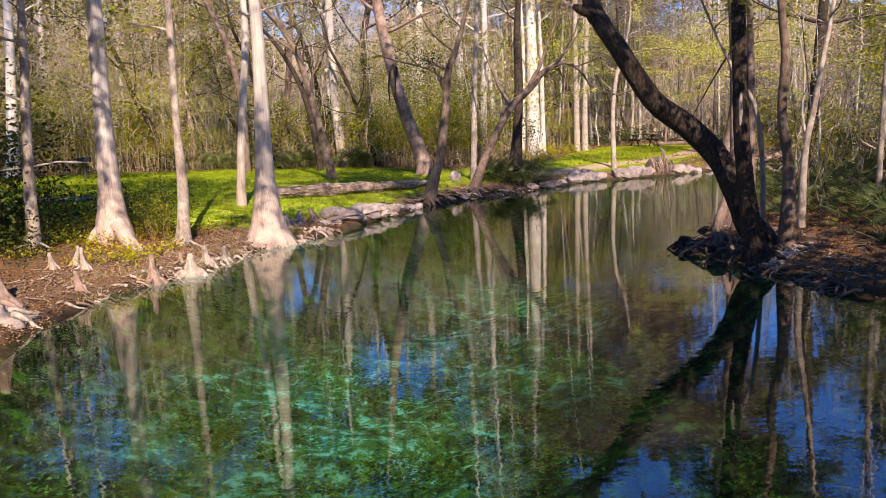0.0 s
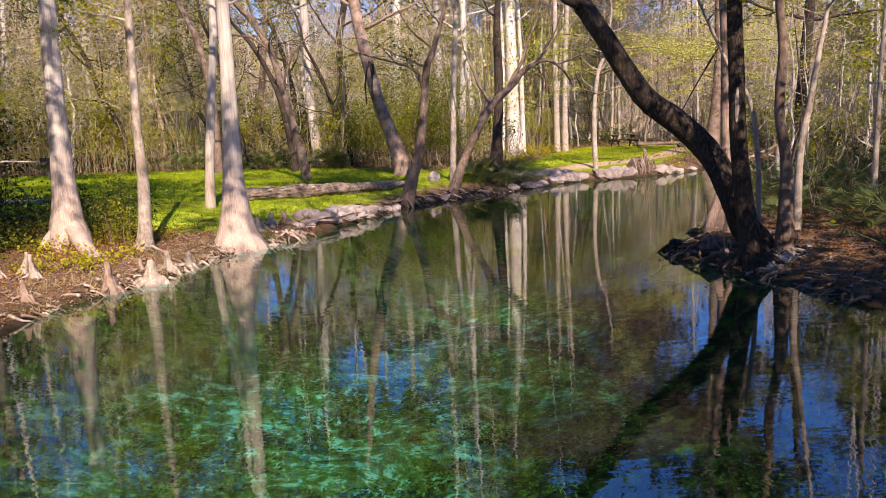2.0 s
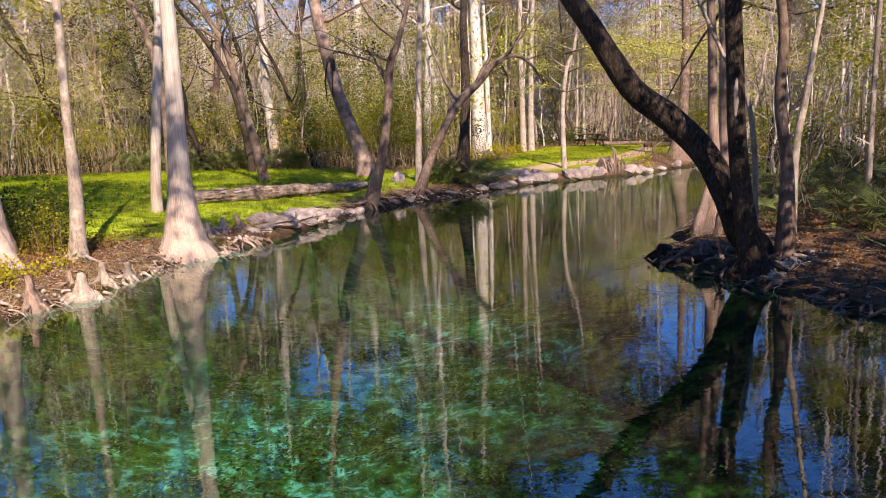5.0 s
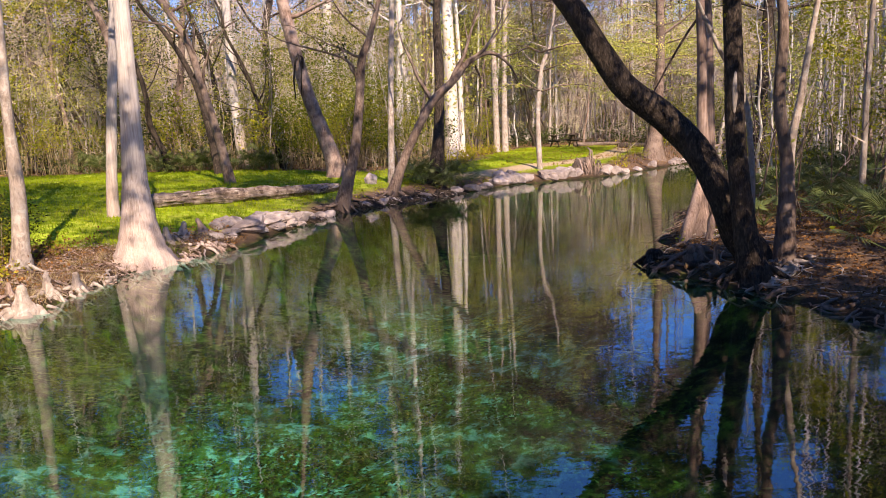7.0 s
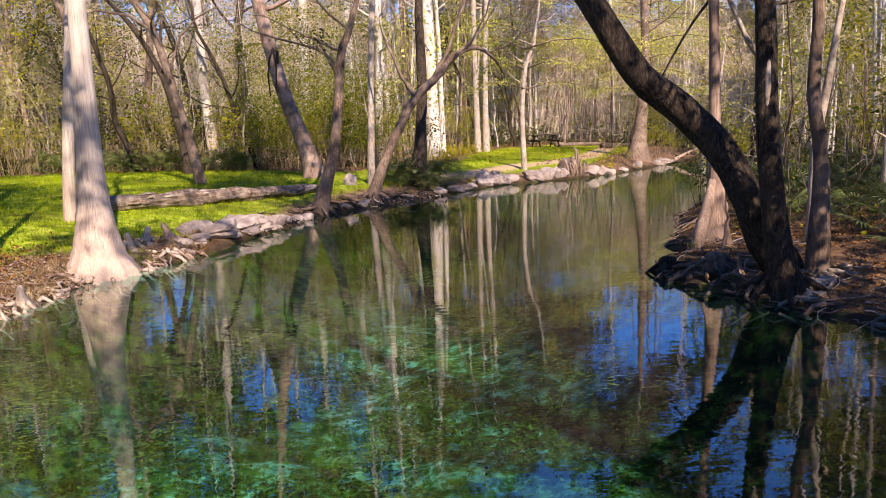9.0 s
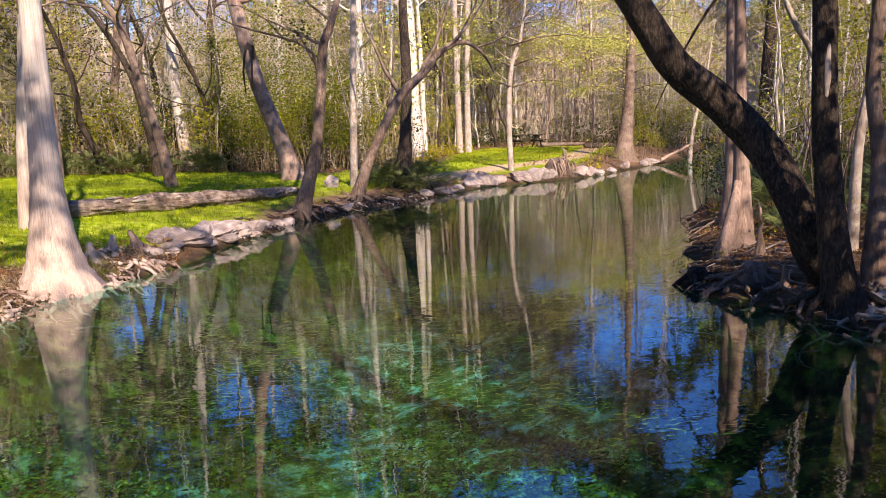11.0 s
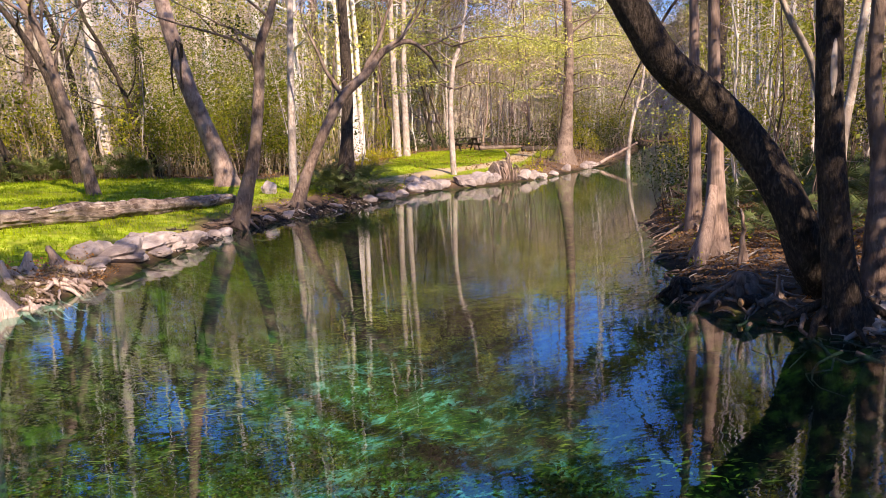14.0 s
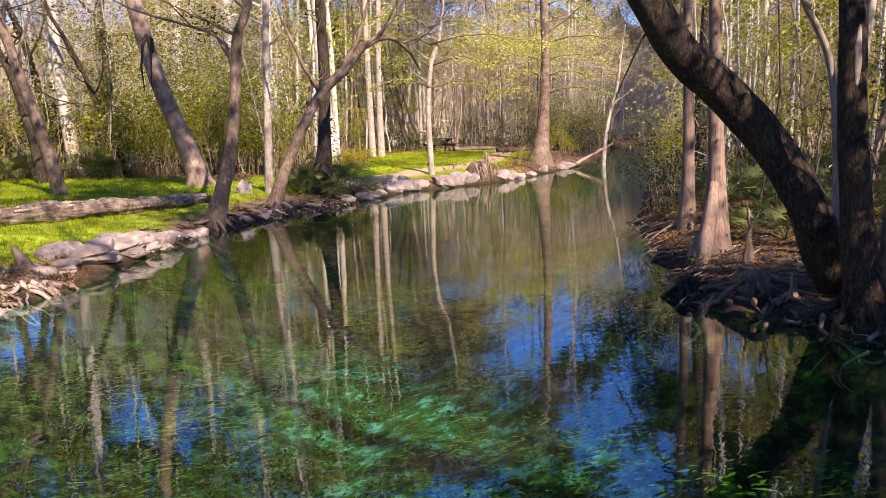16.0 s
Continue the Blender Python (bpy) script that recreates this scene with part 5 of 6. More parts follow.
def far_treeline():
    """A closed ring of hazy far woods behind everything."""
    m, nt, b = material("far_woods")
    long, plain = stretched(nt, (1, 1, 0.15))
    n1, n2 = noise_tex(nt, 1.2, 6, 0.7, long), noise_tex(nt, 0.12, 5, 0.7, plain)
    col = ramp(nt, n1.outputs["Fac"], ((0.3, (0.22, 0.17, 0.13)), (0.5, (0.47, 0.39, 0.32)), (0.7, (0.70, 0.62, 0.54)))).outputs[0]
    col = mix_rgb(nt, ramp(nt, n2.outputs["Fac"], ((0.4, (0, 0, 0)), (0.6, (0.5, 0.5, 0.5)))).outputs[0], col, (0.42, 0.40, 0.20))
    nt.links.new(col, b.inputs["Base Color"])
    b.inputs["Roughness"].default_value = 1.0
    rng = np.random.default_rng(5)
    k = 720
    a = np.linspace(0, 2 * np.pi, k, endpoint=False)
    h = 21.0 + 2.5 * np.sin(a * 9) + 2 * np.sin(a * 23 + 1) + rng.uniform(-2.0, 2.0, k)
    x, y = 8 + 112 * np.cos(a), 25 + 112 * np.sin(a)
    v = np.vstack([np.stack([x, y, np.full(k, 0.5)], -1), np.stack([x, y, h], -1)])
    i = np.arange(k)
    me = bpy.data.meshes.new("backdrop")
    me.from_pydata(v.tolist(), [], np.stack([i, (i + 1) % k, (i + 1) % k + k, i + k], -1).tolist())
    me.materials.append(m)
    tagged(new("backdrop", me), "distant edge of the woods all round", "woods", kind="structure")


far_treeline()


# ---- rocks, wood and plants of the banks ----
def boulder(seed, x, y, sx, sy, sz, turn=0.0, lift=0.0, label="rounded weathered limestone boulder on the bank", group="bank rocks", detail=3, mat=None):
    rng = random.Random(seed)
    bm = bmesh.new()
    bmesh.ops.create_icosphere(bm, subdivisions=detail, radius=1.0)
    off = Vector((rng.uniform(-50, 50), rng.uniform(-50, 50), rng.uniform(-50, 50)))
    cuts = [(unit(rng), rng.uniform(0.55, 0.95)) for _ in range(9)]
    for v in bm.verts:
        n = v.co.normalized()
        k = 1 + 0.42 * noise.noise(n * 1.2 + off) + 0.24 * noise.noise(n * 2.8 + off) + 0.12 * noise.noise(n * 6.5 + off)
        step = 0.2 * noise.noise(Vector((n.x * 0.6, n.y * 0.6, n.z * 5)) + off)
        c = n * (k + step)
        for way, far in cuts:
            over = c.dot(way) - far
            if over > 0:
                c = c - way * over * 0.85
        v.co = Vector((c.x * sx, c.y * sy, c.z * sz))
    me = bpy.data.meshes.new("boulder")
    bm.to_mesh(me)
    bm.free()
    me.materials.append(mat or ROCK)
    ob = new("boulder", me)
    ob.matrix_world = pose(x, y, max(gz(x, y), -0.1) + sz * 0.35 + lift, rng.uniform(-8, 8), rng.uniform(-8, 8), turn)
    return tagged(ob, label, "rock", group)


for i, row in enumerate([(-3.72, 24.35, 0.36, 0.30, 0.20, 20), (-3.12, 24.55, 0.70, 0.40, 0.19, 50), (-3.02, 25.5, 0.55, 0.36, 0.22, 45), (-2.42, 26.35, 0.72, 0.46, 0.27, 60), (-1.92, 27.0, 0.52, 0.38, 0.27, 60),
                         (-2.36, 25.55, 0.32, 0.24, 0.12, 45), (-3.45, 23.95, 0.34, 0.22, 0.12, 40), (-1.58, 27.7, 0.34, 0.26, 0.18, 70), (-3.7, 23.3, 0.26, 0.2, 0.1, 10), (-2.85, 26.1, 0.42, 0.3, 0.2, 30), (-3.5, 24.9, 0.4, 0.28, 0.2, 65),
                         (-2.05, 26.3, 0.3, 0.22, 0.14, 15), (-2.75, 24.95, 0.3, 0.2, 0.11, 35), (-1.75, 26.75, 0.24, 0.2, 0.13, 75), (-3.35, 23.6, 0.22, 0.16, 0.1, 80)]):
    boulder(400 + i, *row)
for i, row in enumerate([(-1.25, 28.5, 0.32, 0.24, 0.16, 50), (-0.95, 29.05, 0.28, 0.22, 0.14, 20), (0.35, 31.3, 0.3, 0.22, 0.12, 30), (1.0, 32.2, 0.34, 0.24, 0.12, 40), (2.9, 34.2, 0.34, 0.22, 0.14, 40), (4.4, 35.8, 0.4, 0.28, 0.18, 35), (5.3, 36.75, 0.55, 0.4, 0.22, 35), (6.0, 37.5, 0.5, 0.36, 0.2, 30)]):
    boulder(430 + i, *row, label="dark damp rock at the root-bound waterline", group="dark shore rocks", detail=2)
for i, row in enumerate([(16.3, 44.9, 0.34, 0.26, 0.18, 10), (18.2, 47.2, 0.42, 0.26, 0.24, 20), (20.4, 49.3, 0.3, 0.26, 0.26, 35)]):
    boulder(490 + i, *row, label="grey lichened rock on the far shore", group="grey far rocks", detail=2)
for i, row in enumerate([(6.9, 39.0, 0.55, 0.42, 0.26, 20), (7.4, 39.35, 0.60, 0.45, 0.30, 50), (8.0, 39.7, 0.58, 0.42, 0.36, 30), (8.5, 40.05, 0.5, 0.36, 0.26, 0), (7.2, 39.9, 0.5, 0.4, 0.3, 10), (7.9, 40.35, 0.42, 0.36, 0.28, 60), (9.9, 40.7, 0.66, 0.45, 0.34, 20), (10.65, 41.0, 0.55, 0.42, 0.38, 30), (11.25, 41.3, 0.5, 0.4, 0.36, 45),
                         (10.3, 41.2, 0.4, 0.35, 0.3, 30), (11.7, 41.55, 0.36, 0.3, 0.28, 10), (13.6, 42.65, 0.5, 0.4, 0.32, 30), (14.4, 43.1, 0.45, 0.35, 0.36, 60), (15.0, 43.5, 0.4, 0.3, 0.24, 20), (20.9, 49.9, 0.6, 0.4, 0.3, 30), (21.6, 50.5, 0.5, 0.36, 0.2, 30)]):
    boulder(460 + i, *row, label="pale sunlit limestone block on the far shore", group="far shore rocks")
boulder(480, 0.72, 35.8, 0.30, 0.22, 0.36, 20, label="upright grey stone standing behind the bank", group="")


LOGBARK = bark("rotting_bark", (0.028, 0.018, 0.014), (0.15, 0.10, 0.077), (0.40, 0.315, 0.26), 12, 0.09, (0.38, 0.30, 0.245), 0.2, True)


def fallen_log():
    """A rotting trunk on the lawn: knobbly, split along its length, bark hanging on in plates."""
    rng = random.Random(31)
    ends = [(-6.45, 27.35), (-5.2, 28.45), (-3.9, 29.6), (-2.6, 31.0), (-1.4, 32.4), (-0.6, 33.5)]
    pts = [(x, y, gz(x, y) + 0.17 + dz, r) for (x, y), dz, r in zip(ends, (0.02, 0.03, 0.05, 0.03, 0.0, -0.03), (0.25, 0.24, 0.25, 0.215, 0.19, 0.16))]
    base = Vector(pts[0][:3])
    turn = Matrix.Rotation(math.atan2(33.5 - 27.35, 5.85), 4, "Z")
    back = turn.inverted()
    t = thing("fallen_log", base, "long rotting grey-brown fallen log lying on the lawn", "log")
    n, sides = 130, 30
    fine = smooth_path(pts, n)

    def knobs(u, a):
        x, y, z = u * 8.4, math.cos(a) * 0.25, math.sin(a) * 0.25
        k = 1 + 0.30 * noise.noise(Vector((x * 0.8, y * 3, z * 3))) + 0.16 * noise.noise(Vector((x * 2.2, y * 9, z * 9 + 5))) + 0.09 * noise.noise(Vector((x * 5, y * 24, z * 24)))
        split = noise.noise(Vector((x * 0.7, y * 14 + 3, z * 14)))
        return k - (0.20 if split > 0.28 else 0.0)
    s = Shape()
    s.tube(local(fine, base), [p[3] for p in fine], sides, knobs, rng, rough=0.02)
    s.v = [back @ v for v in s.v]
    trunk = part("trunk", s, LOGBARK, t)
    for i in range(44):
        at = rng.randrange(4, n - 6)
        a = rng.uniform(-0.3, 3.4)
        p = Vector(fine[at][:3]) - base
        r = fine[at][3]
        along = (Vector(fine[at + 2][:3]) - Vector(fine[at][:3])).normalized()
        side = along.cross(Vector((0, 0, 1))).normalized()
        out = side * math.cos(a) + Vector((0, 0, 1)) * math.sin(a)
        c = p + out * r * 0.98
        s = Shape()
        long = rng.uniform(0.14, 0.5)
        s.tube([c - along * long / 2 - out * 0.02, c, c + along * long * 0.3 + out * 0.004, c + along * long / 2 - out * 0.02], [0.02, rng.uniform(0.03, 0.05), 0.035, 0.012], 7, rng=rng, rough=0.25)
        s.v = [back @ v for v in s.v]
        part("bark_plate", s, LOGBARK if rng.random() < 0.55 else DEAD, trunk)
    for at, way, length in ((40, (0.2, -0.5, 0.6), 0.28), (86, (-0.3, 0.2, 0.9), 0.22)):
        s = Shape()
        p = Vector(fine[at][:3]) - base
        way = Vector(way)
        s.tube([p, p + way * length * 0.6, p + way * length], [0.08, 0.07, 0.045], 8, rng=rng, rough=0.1)
        s.v = [back @ v for v in s.v]
        part("branch_stub", s, LOGBARK, trunk)
    t.matrix_world = Matrix.Translation(base) @ turn


fallen_log()


def cypress_knee(seed, x, y, h, r, lean=(0, 0), mat=BROWN, label="knobbly cypress knee at the water's edge", group="cypress knees", legs=3):
    rng = random.Random(seed)
    z = max(gz(x, y), -0.05)
    t = thing("cypress_knee", (x, y, z), label, "cypress knee", group)
    s = Shape()
    n = 9
    pts, rad = [], []
    for i in range(n + 1):
        u = i / n
        pts.append((lean[0] * u + rng.uniform(-1, 1) * 0.04 * h * u, lean[1] * u + rng.uniform(-1, 1) * 0.04 * h * u, -0.12 + (h + 0.12) * u))
        rad.append(r * (0.30 + 1.25 * (1 - u) ** 2.6) * (0.6 if i == n else 1))
    ph = rng.uniform(0, 6)
    s.tube(pts, rad, 16, lambda u, a: 1 + (1 - u) * 0.34 * math.sin(5 * a + ph + u) + 0.13 * math.sin(8 * a + ph * 2), rng, rough=0.05)
    part("stem", s, mat, t)
    for k in range(legs):
        a = 2 * math.pi * (k + rng.uniform(-0.3, 0.3)) / legs
        s = Shape()
        root(s, rng, (x + math.cos(a) * r * 0.7, y + math.sin(a) * r * 0.7, z + min(0.08, h * 0.2)), (math.cos(a), math.sin(a)), r * rng.uniform(1.3, 2.0), r * rng.uniform(0.2, 0.3), wriggle=0.3)
        s.v = [v - Vector((x, y, z)) for v in s.v]
        part("root", s, mat, t)
    return t


for i, row in enumerate([(-6.19, 15.56, 0.60, 0.19), (-5.62, 16.30, 0.46, 0.25), (-7.55, 15.45, 0.46, 0.13, (-0.06, 0)), (-7.15, 14.3, 0.34, 0.15, (-0.05, 0)), (-8.1, 15.25, 0.34, 0.12, (-0.08, 0)), (-7.9, 15.7, 0.42, 0.12, (0.12, 0)), (-7.75, 12.5, 0.95, 0.30),
                         (-5.6, 17.3, 0.42, 0.17), (-5.4, 18.1, 0.34, 0.18), (-6.0, 16.75, 0.26, 0.14)]):
    cypress_knee(500 + i, *row, mat=GREY if i % 3 else BROWN)
cypress_knee(515, -4.42, 22.75, 0.36, 0.2, (0.06, 0), DEAD, "pale cypress knee beside the shore rocks", legs=4)
cypress_knee(516, -4.0, 23.45, 0.42, 0.19, (-0.18, 0.05), BROWN, "leaning brown cypress knee beside the shore rocks", legs=4)
cypress_knee(517, -7.35, 11.9, 0.22, 0.32, (0, 0), DEAD, "low broad pale cypress knee at the waterline", legs=6)
cypress_knee(518, -4.7, 22.3, 0.3, 0.2, (0, 0), DEAD, "pale cypress knee beside the shore rocks", legs=4)
for i, row in enumerate([(7.05, 17.68, 0.9, 0.075, (-0.05, 0)), (6.3, 16.0, 0.35, 0.09)]):
    cypress_knee(520 + i, *row, mat=BROWN, label="thin dark cypress knee on the shaded bank", group="shaded cypress knees")


def rooted_stump(seed, x, y, h, r, mat, label, roots=9, reach=1.0, broken=0.3):
    rng = random.Random(seed)
    z = max(gz(x, y), -0.05)
    t = thing("tree_stump", (x, y, z), label, "tree stump")
    s = Shape()
    ph = rng.uniform(0, 6)
    s.tube([(0, 0, -0.25), (0, 0, 0.1), (0.02, 0, h * 0.5), (0.05, 0, h * 0.8), (0.06, 0, h)], [r * 1.35, r * 1.1, r * 0.85, r * 0.8, r * 0.45], 18,
           lambda u, a: 1 + 0.2 * math.sin(5 * a + ph) + broken * u * math.sin(2 * a + ph) * 0.6 + 0.08 * math.sin(9 * a), rng, rough=0.08)
    trunk = part("trunk", s, mat, t)
    for k in range(roots):
        a = 2 * math.pi * (k + rng.uniform(-0.3, 0.3)) / roots
        s = Shape()
        root(s, rng, (x + math.cos(a) * r * 0.8, y + math.sin(a) * r * 0.8, z + h * rng.uniform(0.25, 0.7)), (math.cos(a), math.sin(a)), reach * rng.uniform(0.6, 1.2), r * rng.uniform(0.10, 0.2))
        s.v = [v - Vector((x, y, z)) for v in s.v]
        part("root", s, mat, trunk)


def root_wall():
    """A washed-out bank held together by hanging roots."""
    rng = random.Random(540)
    a, b = Vector((11.75, 41.75, 0)), Vector((13.3, 42.75, 0))
    base = Vector((12.5, 42.25, 0.0))
    t = thing("tree_stump", base, "old broken stump draped with hanging roots on the far shore", "tree stump")
    s = Shape()
    s.tube([(-0.1, 0.62, -0.3), (-0.1, 0.6, 0.3), (-0.1, 0.6, 0.7), (-0.15, 0.6, 1.0)], [0.7, 0.6, 0.5, 0.25], 22, lambda u, q: 1 + 0.14 * math.sin(5 * q) + 0.1 * math.sin(9 * q + 2), rng, rough=0.1)
    part("trunk", s, DUSKY, t)
    for i in range(70):
        k = rng.random()
        p = a.lerp(b, k) - base
        top = 0.6 + 1.3 * noise.noise(Vector((k * 3.1, 2, 0))) + rng.uniform(0, 0.55)
        out = Vector((0.55, -0.85, 0)) * rng.uniform(0.05, 0.32)
        pts = [p + Vector((0, 0.12, top)), p + out * 0.6 + Vector((rng.uniform(-0.05, 0.05), 0, top * 0.9)), p + out + Vector((rng.uniform(-0.1, 0.1), 0, top * 0.45)), p + out * 1.15 + Vector((rng.uniform(-0.16, 0.16), 0, -0.1))]
        r = rng.uniform(0.014, 0.042)
        s = Shape()
        s.tube(pts, [r, r, r * 0.85, r * 0.5], 6, rng=rng, rough=0.1)
        part("root", s, DUSKY if rng.random() < 0.6 else BROWN, t)


root_wall()
rooted_stump(541, 5.72, 17.45, 0.34, 0.17, OAK, "blackened broken stump at the tip of the shaded bank", 8, 0.8)
rooted_stump(542, 6.2, 16.55, 0.28, 0.2, DUSKY, "low dark rotted stump on the shaded bank", 8, 0.8)


def cut_chunk():
    rng = random.Random(55)
    x, y = 5.98, 16.15
    t = thing("cut_log", (x, y, max(gz(x, y), 0) + 0.05), "short sawn log piece with a fresh orange end", "log")
    s = Shape()
    s.tube([(-0.17, 0, 0), (0, 0.03, 0.01), (0.17, 0.05, 0.0)], [0.07, 0.075, 0.07], 14, rng=rng, rough=0.04)
    part("log", s, OAK, t)
    m, nt, b = material("fresh_cut_wood")
    n = noise_tex(nt, 20, 4, 0.6)
    nt.links.new(ramp(nt, n.outputs["Fac"], ((0.3, (0.35, 0.17, 0.06)), (0.7, (0.62, 0.38, 0.18)))).outputs[0], b.inputs["Base Color"])
    s = Shape()
    s.tube([(-0.178, 0, 0), (-0.172, 0, 0)], [0.062, 0.062], 14)
    part("sawn_end", s, m, t, "fresh orange sawn face")


cut_chunk()


def root_tangle(seed, path, n, mat, label, spread=0.35, r=0.035, length=1.0):
    """Roots laid bare along an undercut bank."""
    rng = random.Random(seed)
    x0, y0 = path[0]
    base = Vector((x0, y0, gz(x0, y0)))
    t = thing("exposed_roots", base, label, "roots")
    for i in range(n):
        k = rng.uniform(0, len(path) - 1.001)
        j = int(k)
        x = path[j][0] + (path[j + 1][0] - path[j][0]) * (k - j) + rng.gauss(0, spread)
        y = path[j][1] + (path[j + 1][1] - path[j][1]) * (k - j) + rng.gauss(0, spread)
        a = rng.uniform(0, 6.28)
        s = Shape()
        root(s, rng, (x, y, max(gz(x, y), -0.05) + rng.uniform(0.02, 0.09)), (math.cos(a), math.sin(a)), length * rng.uniform(0.5, 1.2), r * rng.uniform(0.5, 1.4), wriggle=0.5)
        s.v = [v - base for v in s.v]
        part("root", s, mat, t)


root_tangle(560, [(-0.4, 30.2), (1.2, 32.4), (2.6, 33.8), (3.8, 35.0), (4.8, 36.1)], 170, OAK, "tangle of dark exposed roots along the undercut bank", 0.36, 0.045, 1.1)
root_tangle(564, [(0.6, 31.6), (1.6, 32.9), (2.9, 34.0), (4.2, 35.4)], 26, DEAD, "bleached roots at the lip of the bank", 0.25, 0.025)
root_tangle(565, [(-5.2, 19.9), (-4.75, 20.1), (-4.2, 20.9), (-3.8, 21.8), (-3.4, 22.6)], 40, BROWN, "cypress roots reaching into the water", 0.14, 0.032, 0.5)
root_tangle(566, [(-4.9, 19.95), (-4.45, 20.3), (-4.05, 21.1), (-3.85, 21.9), (-3.7, 22.5)], 44, CYPRESS, "thick pale cypress roots lying along the waterline", 0.12, 0.048, 0.5)
root_tangle(567, [(-4.3, 22.3), (-3.9, 22.9), (-3.55, 23.7)], 60, DUSKY, "fringe of fine brown roots under the shore rocks", 0.16, 0.016, 0.5)
root_tangle(568, [(-2.2, 26.6), (-1.4, 28.2), (-0.7, 29.6)], 60, OAK, "dark roots and debris between the shore rocks", 0.25, 0.025, 0.7)
root_tangle(561, [(-6.7, 13.2), (-6.2, 15.6), (-5.4, 16.8), (-5.0, 18.6), (-4.7, 20.2), (-3.8, 22.2), (-3.5, 23.0)], 80, DUSKY, "dead roots and sticks along the waterline", 0.3, 0.022, 0.7)
root_tangle(569, [(-8.6, 12.6), (-7.6, 14.6), (-7.0, 16.2), (-6.4, 17.4), (-5.8, 18.8), (-5.2, 20.6)], 150, BROWN, "dead sticks and fine brown roots strewn over the near bank", 0.42, 0.013, 0.6)
root_tangle(570, [(-6.9, 13.2), (-6.35, 15.4), (-5.7, 16.5), (-5.25, 18.0), (-5.0, 19.4)], 40, GREY, "knuckled pale cypress roots along the waterline", 0.14, 0.035, 0.45)
root_tangle(572, [(6.55, 14.75), (6.75, 14.95), (7.0, 15.0), (7.3, 15.2)], 22, GREY, "pale gnarled roots spreading from the dark trunk", 0.14, 0.05, 0.6)
root_tangle(573, [(6.9, 12.6), (7.2, 14.4), (7.4, 16.2), (7.6, 17.8), (8.4, 19.8)], 80, GREY, "dead sticks strewn over the shaded bank", 0.6, 0.012, 0.7)
root_tangle(562, [(6.9, 11.5), (6.6, 13.2), (6.3, 14.6), (5.8, 15.7), (5.6, 17.1), (6.4, 18.4), (7.7, 20.7)], 90, DUSKY, "dark roots and driftwood along the shaded bank", 0.3, 0.03, 0.9)
root_tangle(563, [(8.0, 21.3), (9.6, 24.2), (12.3, 28.4)], 26, DUSKY, "weathered branches fallen at the shaded waterline", 0.3, 0.026, 1.0)


# ---- palmettos ----
def fan_frond(rng, stalk, size, tilt, turn):
    """A palmetto leaf: a stalk and a fan of stiff pleated blades."""
    s = Shape()
    out = Vector((math.cos(turn), math.sin(turn), 0))
    tip = out * stalk * math.cos(tilt) + Vector((0, 0, stalk * math.sin(tilt)))
    way = (out * math.cos(tilt * 0.6) + Vector((0, 0, math.sin(tilt * 0.6)))).normalized()
    across = way.cross(Vector((0, 0, 1))).normalized()
    normal = across.cross(way)
    s.v += [across * 0.014, -across * 0.014, normal * 0.02, tip]
    s.f += [(0, 1, 3), (1, 2, 3), (2, 0, 3)]
    n = 18
    for i in range(n):
        a = (i / (n - 1) - 0.5) * 3.9
        d = (way * math.cos(a) + across * math.sin(a) + Vector((0, 0, 0.12 * math.cos(2 * a)))).normalized()
        side = d.cross(normal).normalized() * 0.017
        long = size * (0.75 + 0.25 * math.cos(a * 0.8)) * rng.uniform(0.9, 1.1)
        k = len(s.v)
        m = tip + d * long * 0.5
        s.v += [m + side, m + normal * 0.008, m - side, tip + d * long - Vector((0, 0, size * rng.uniform(0.02, 0.2)))]
        s.f += [(3, k, k + 1), (3, k + 1, k + 2), (k, k + 3, k + 1), (k + 1, k + 3, k + 2)]
    return s


def palmetto(seed, fronds, size, label):
    rng = random.Random(seed)
    t = thing("palmetto", (0, 0, 0), label, "palmetto", "palmettos of the understory")
    for i in range(fronds):
        part("frond", fan_frond(rng, size * rng.uniform(0.7, 1.4), size * rng.uniform(0.55, 0.85), rng.uniform(0.25, 1.35), 2.4 * i + rng.uniform(-0.4, 0.4)), LEAF_PALM, t, smooth=False)
    return t


PALMS = [(13.9, 25.3), (12.6, 25.0), (14.0, 24.3), (12.3, 20.9), (18.0, 30.1), (20.0, 34.9), (9.6, 16.4), (10.8, 17.7), (11.3, 19.9), (9.9, 21.3), (10.6, 23.3), (8.9, 18.9), (11.6, 22.3), (23.2, 40.5), (24.6, 40.0), (12.0, 18.5),
         (3.1, 37.6), (2.7, 36.6), (4.5, 37.7), (4.3, 38.5), (3.4, 38.6), (-5.3, 43.6), (-6.3, 43.9), (-4.4, 43.5), (-8.2, 45.0), (-9.4, 45.2), (-10.5, 45.5), (-11.8, 45.2), (-7.2, 45.4), (9.2, 20.2), (8.8, 14.6), (9.6, 13.4), (10.4, 15.2)]
FRONT_PALMS = [(-11.6, 43.9), (-10.6, 43.6), (-9.7, 44.0), (-8.8, 43.6), (-12.6, 44.1), (-7.9, 43.9), (-13.5, 44.0), (-5.0, 42.7), (-4.3, 43.0), (3.0, 35.95), (3.6, 35.8), (4.2, 36.1), (4.9, 36.9), (3.2, 36.6)]
more = spots(61, [(9.5, 17, 13, 26, 26), (11, 22, 22, 36, 28), (16, 30, 30, 46, 18), (-22, -6, 45.5, 50, 16), (-34, -20, 42, 48, 10)], 0.8, list(PALMS), 1.6)
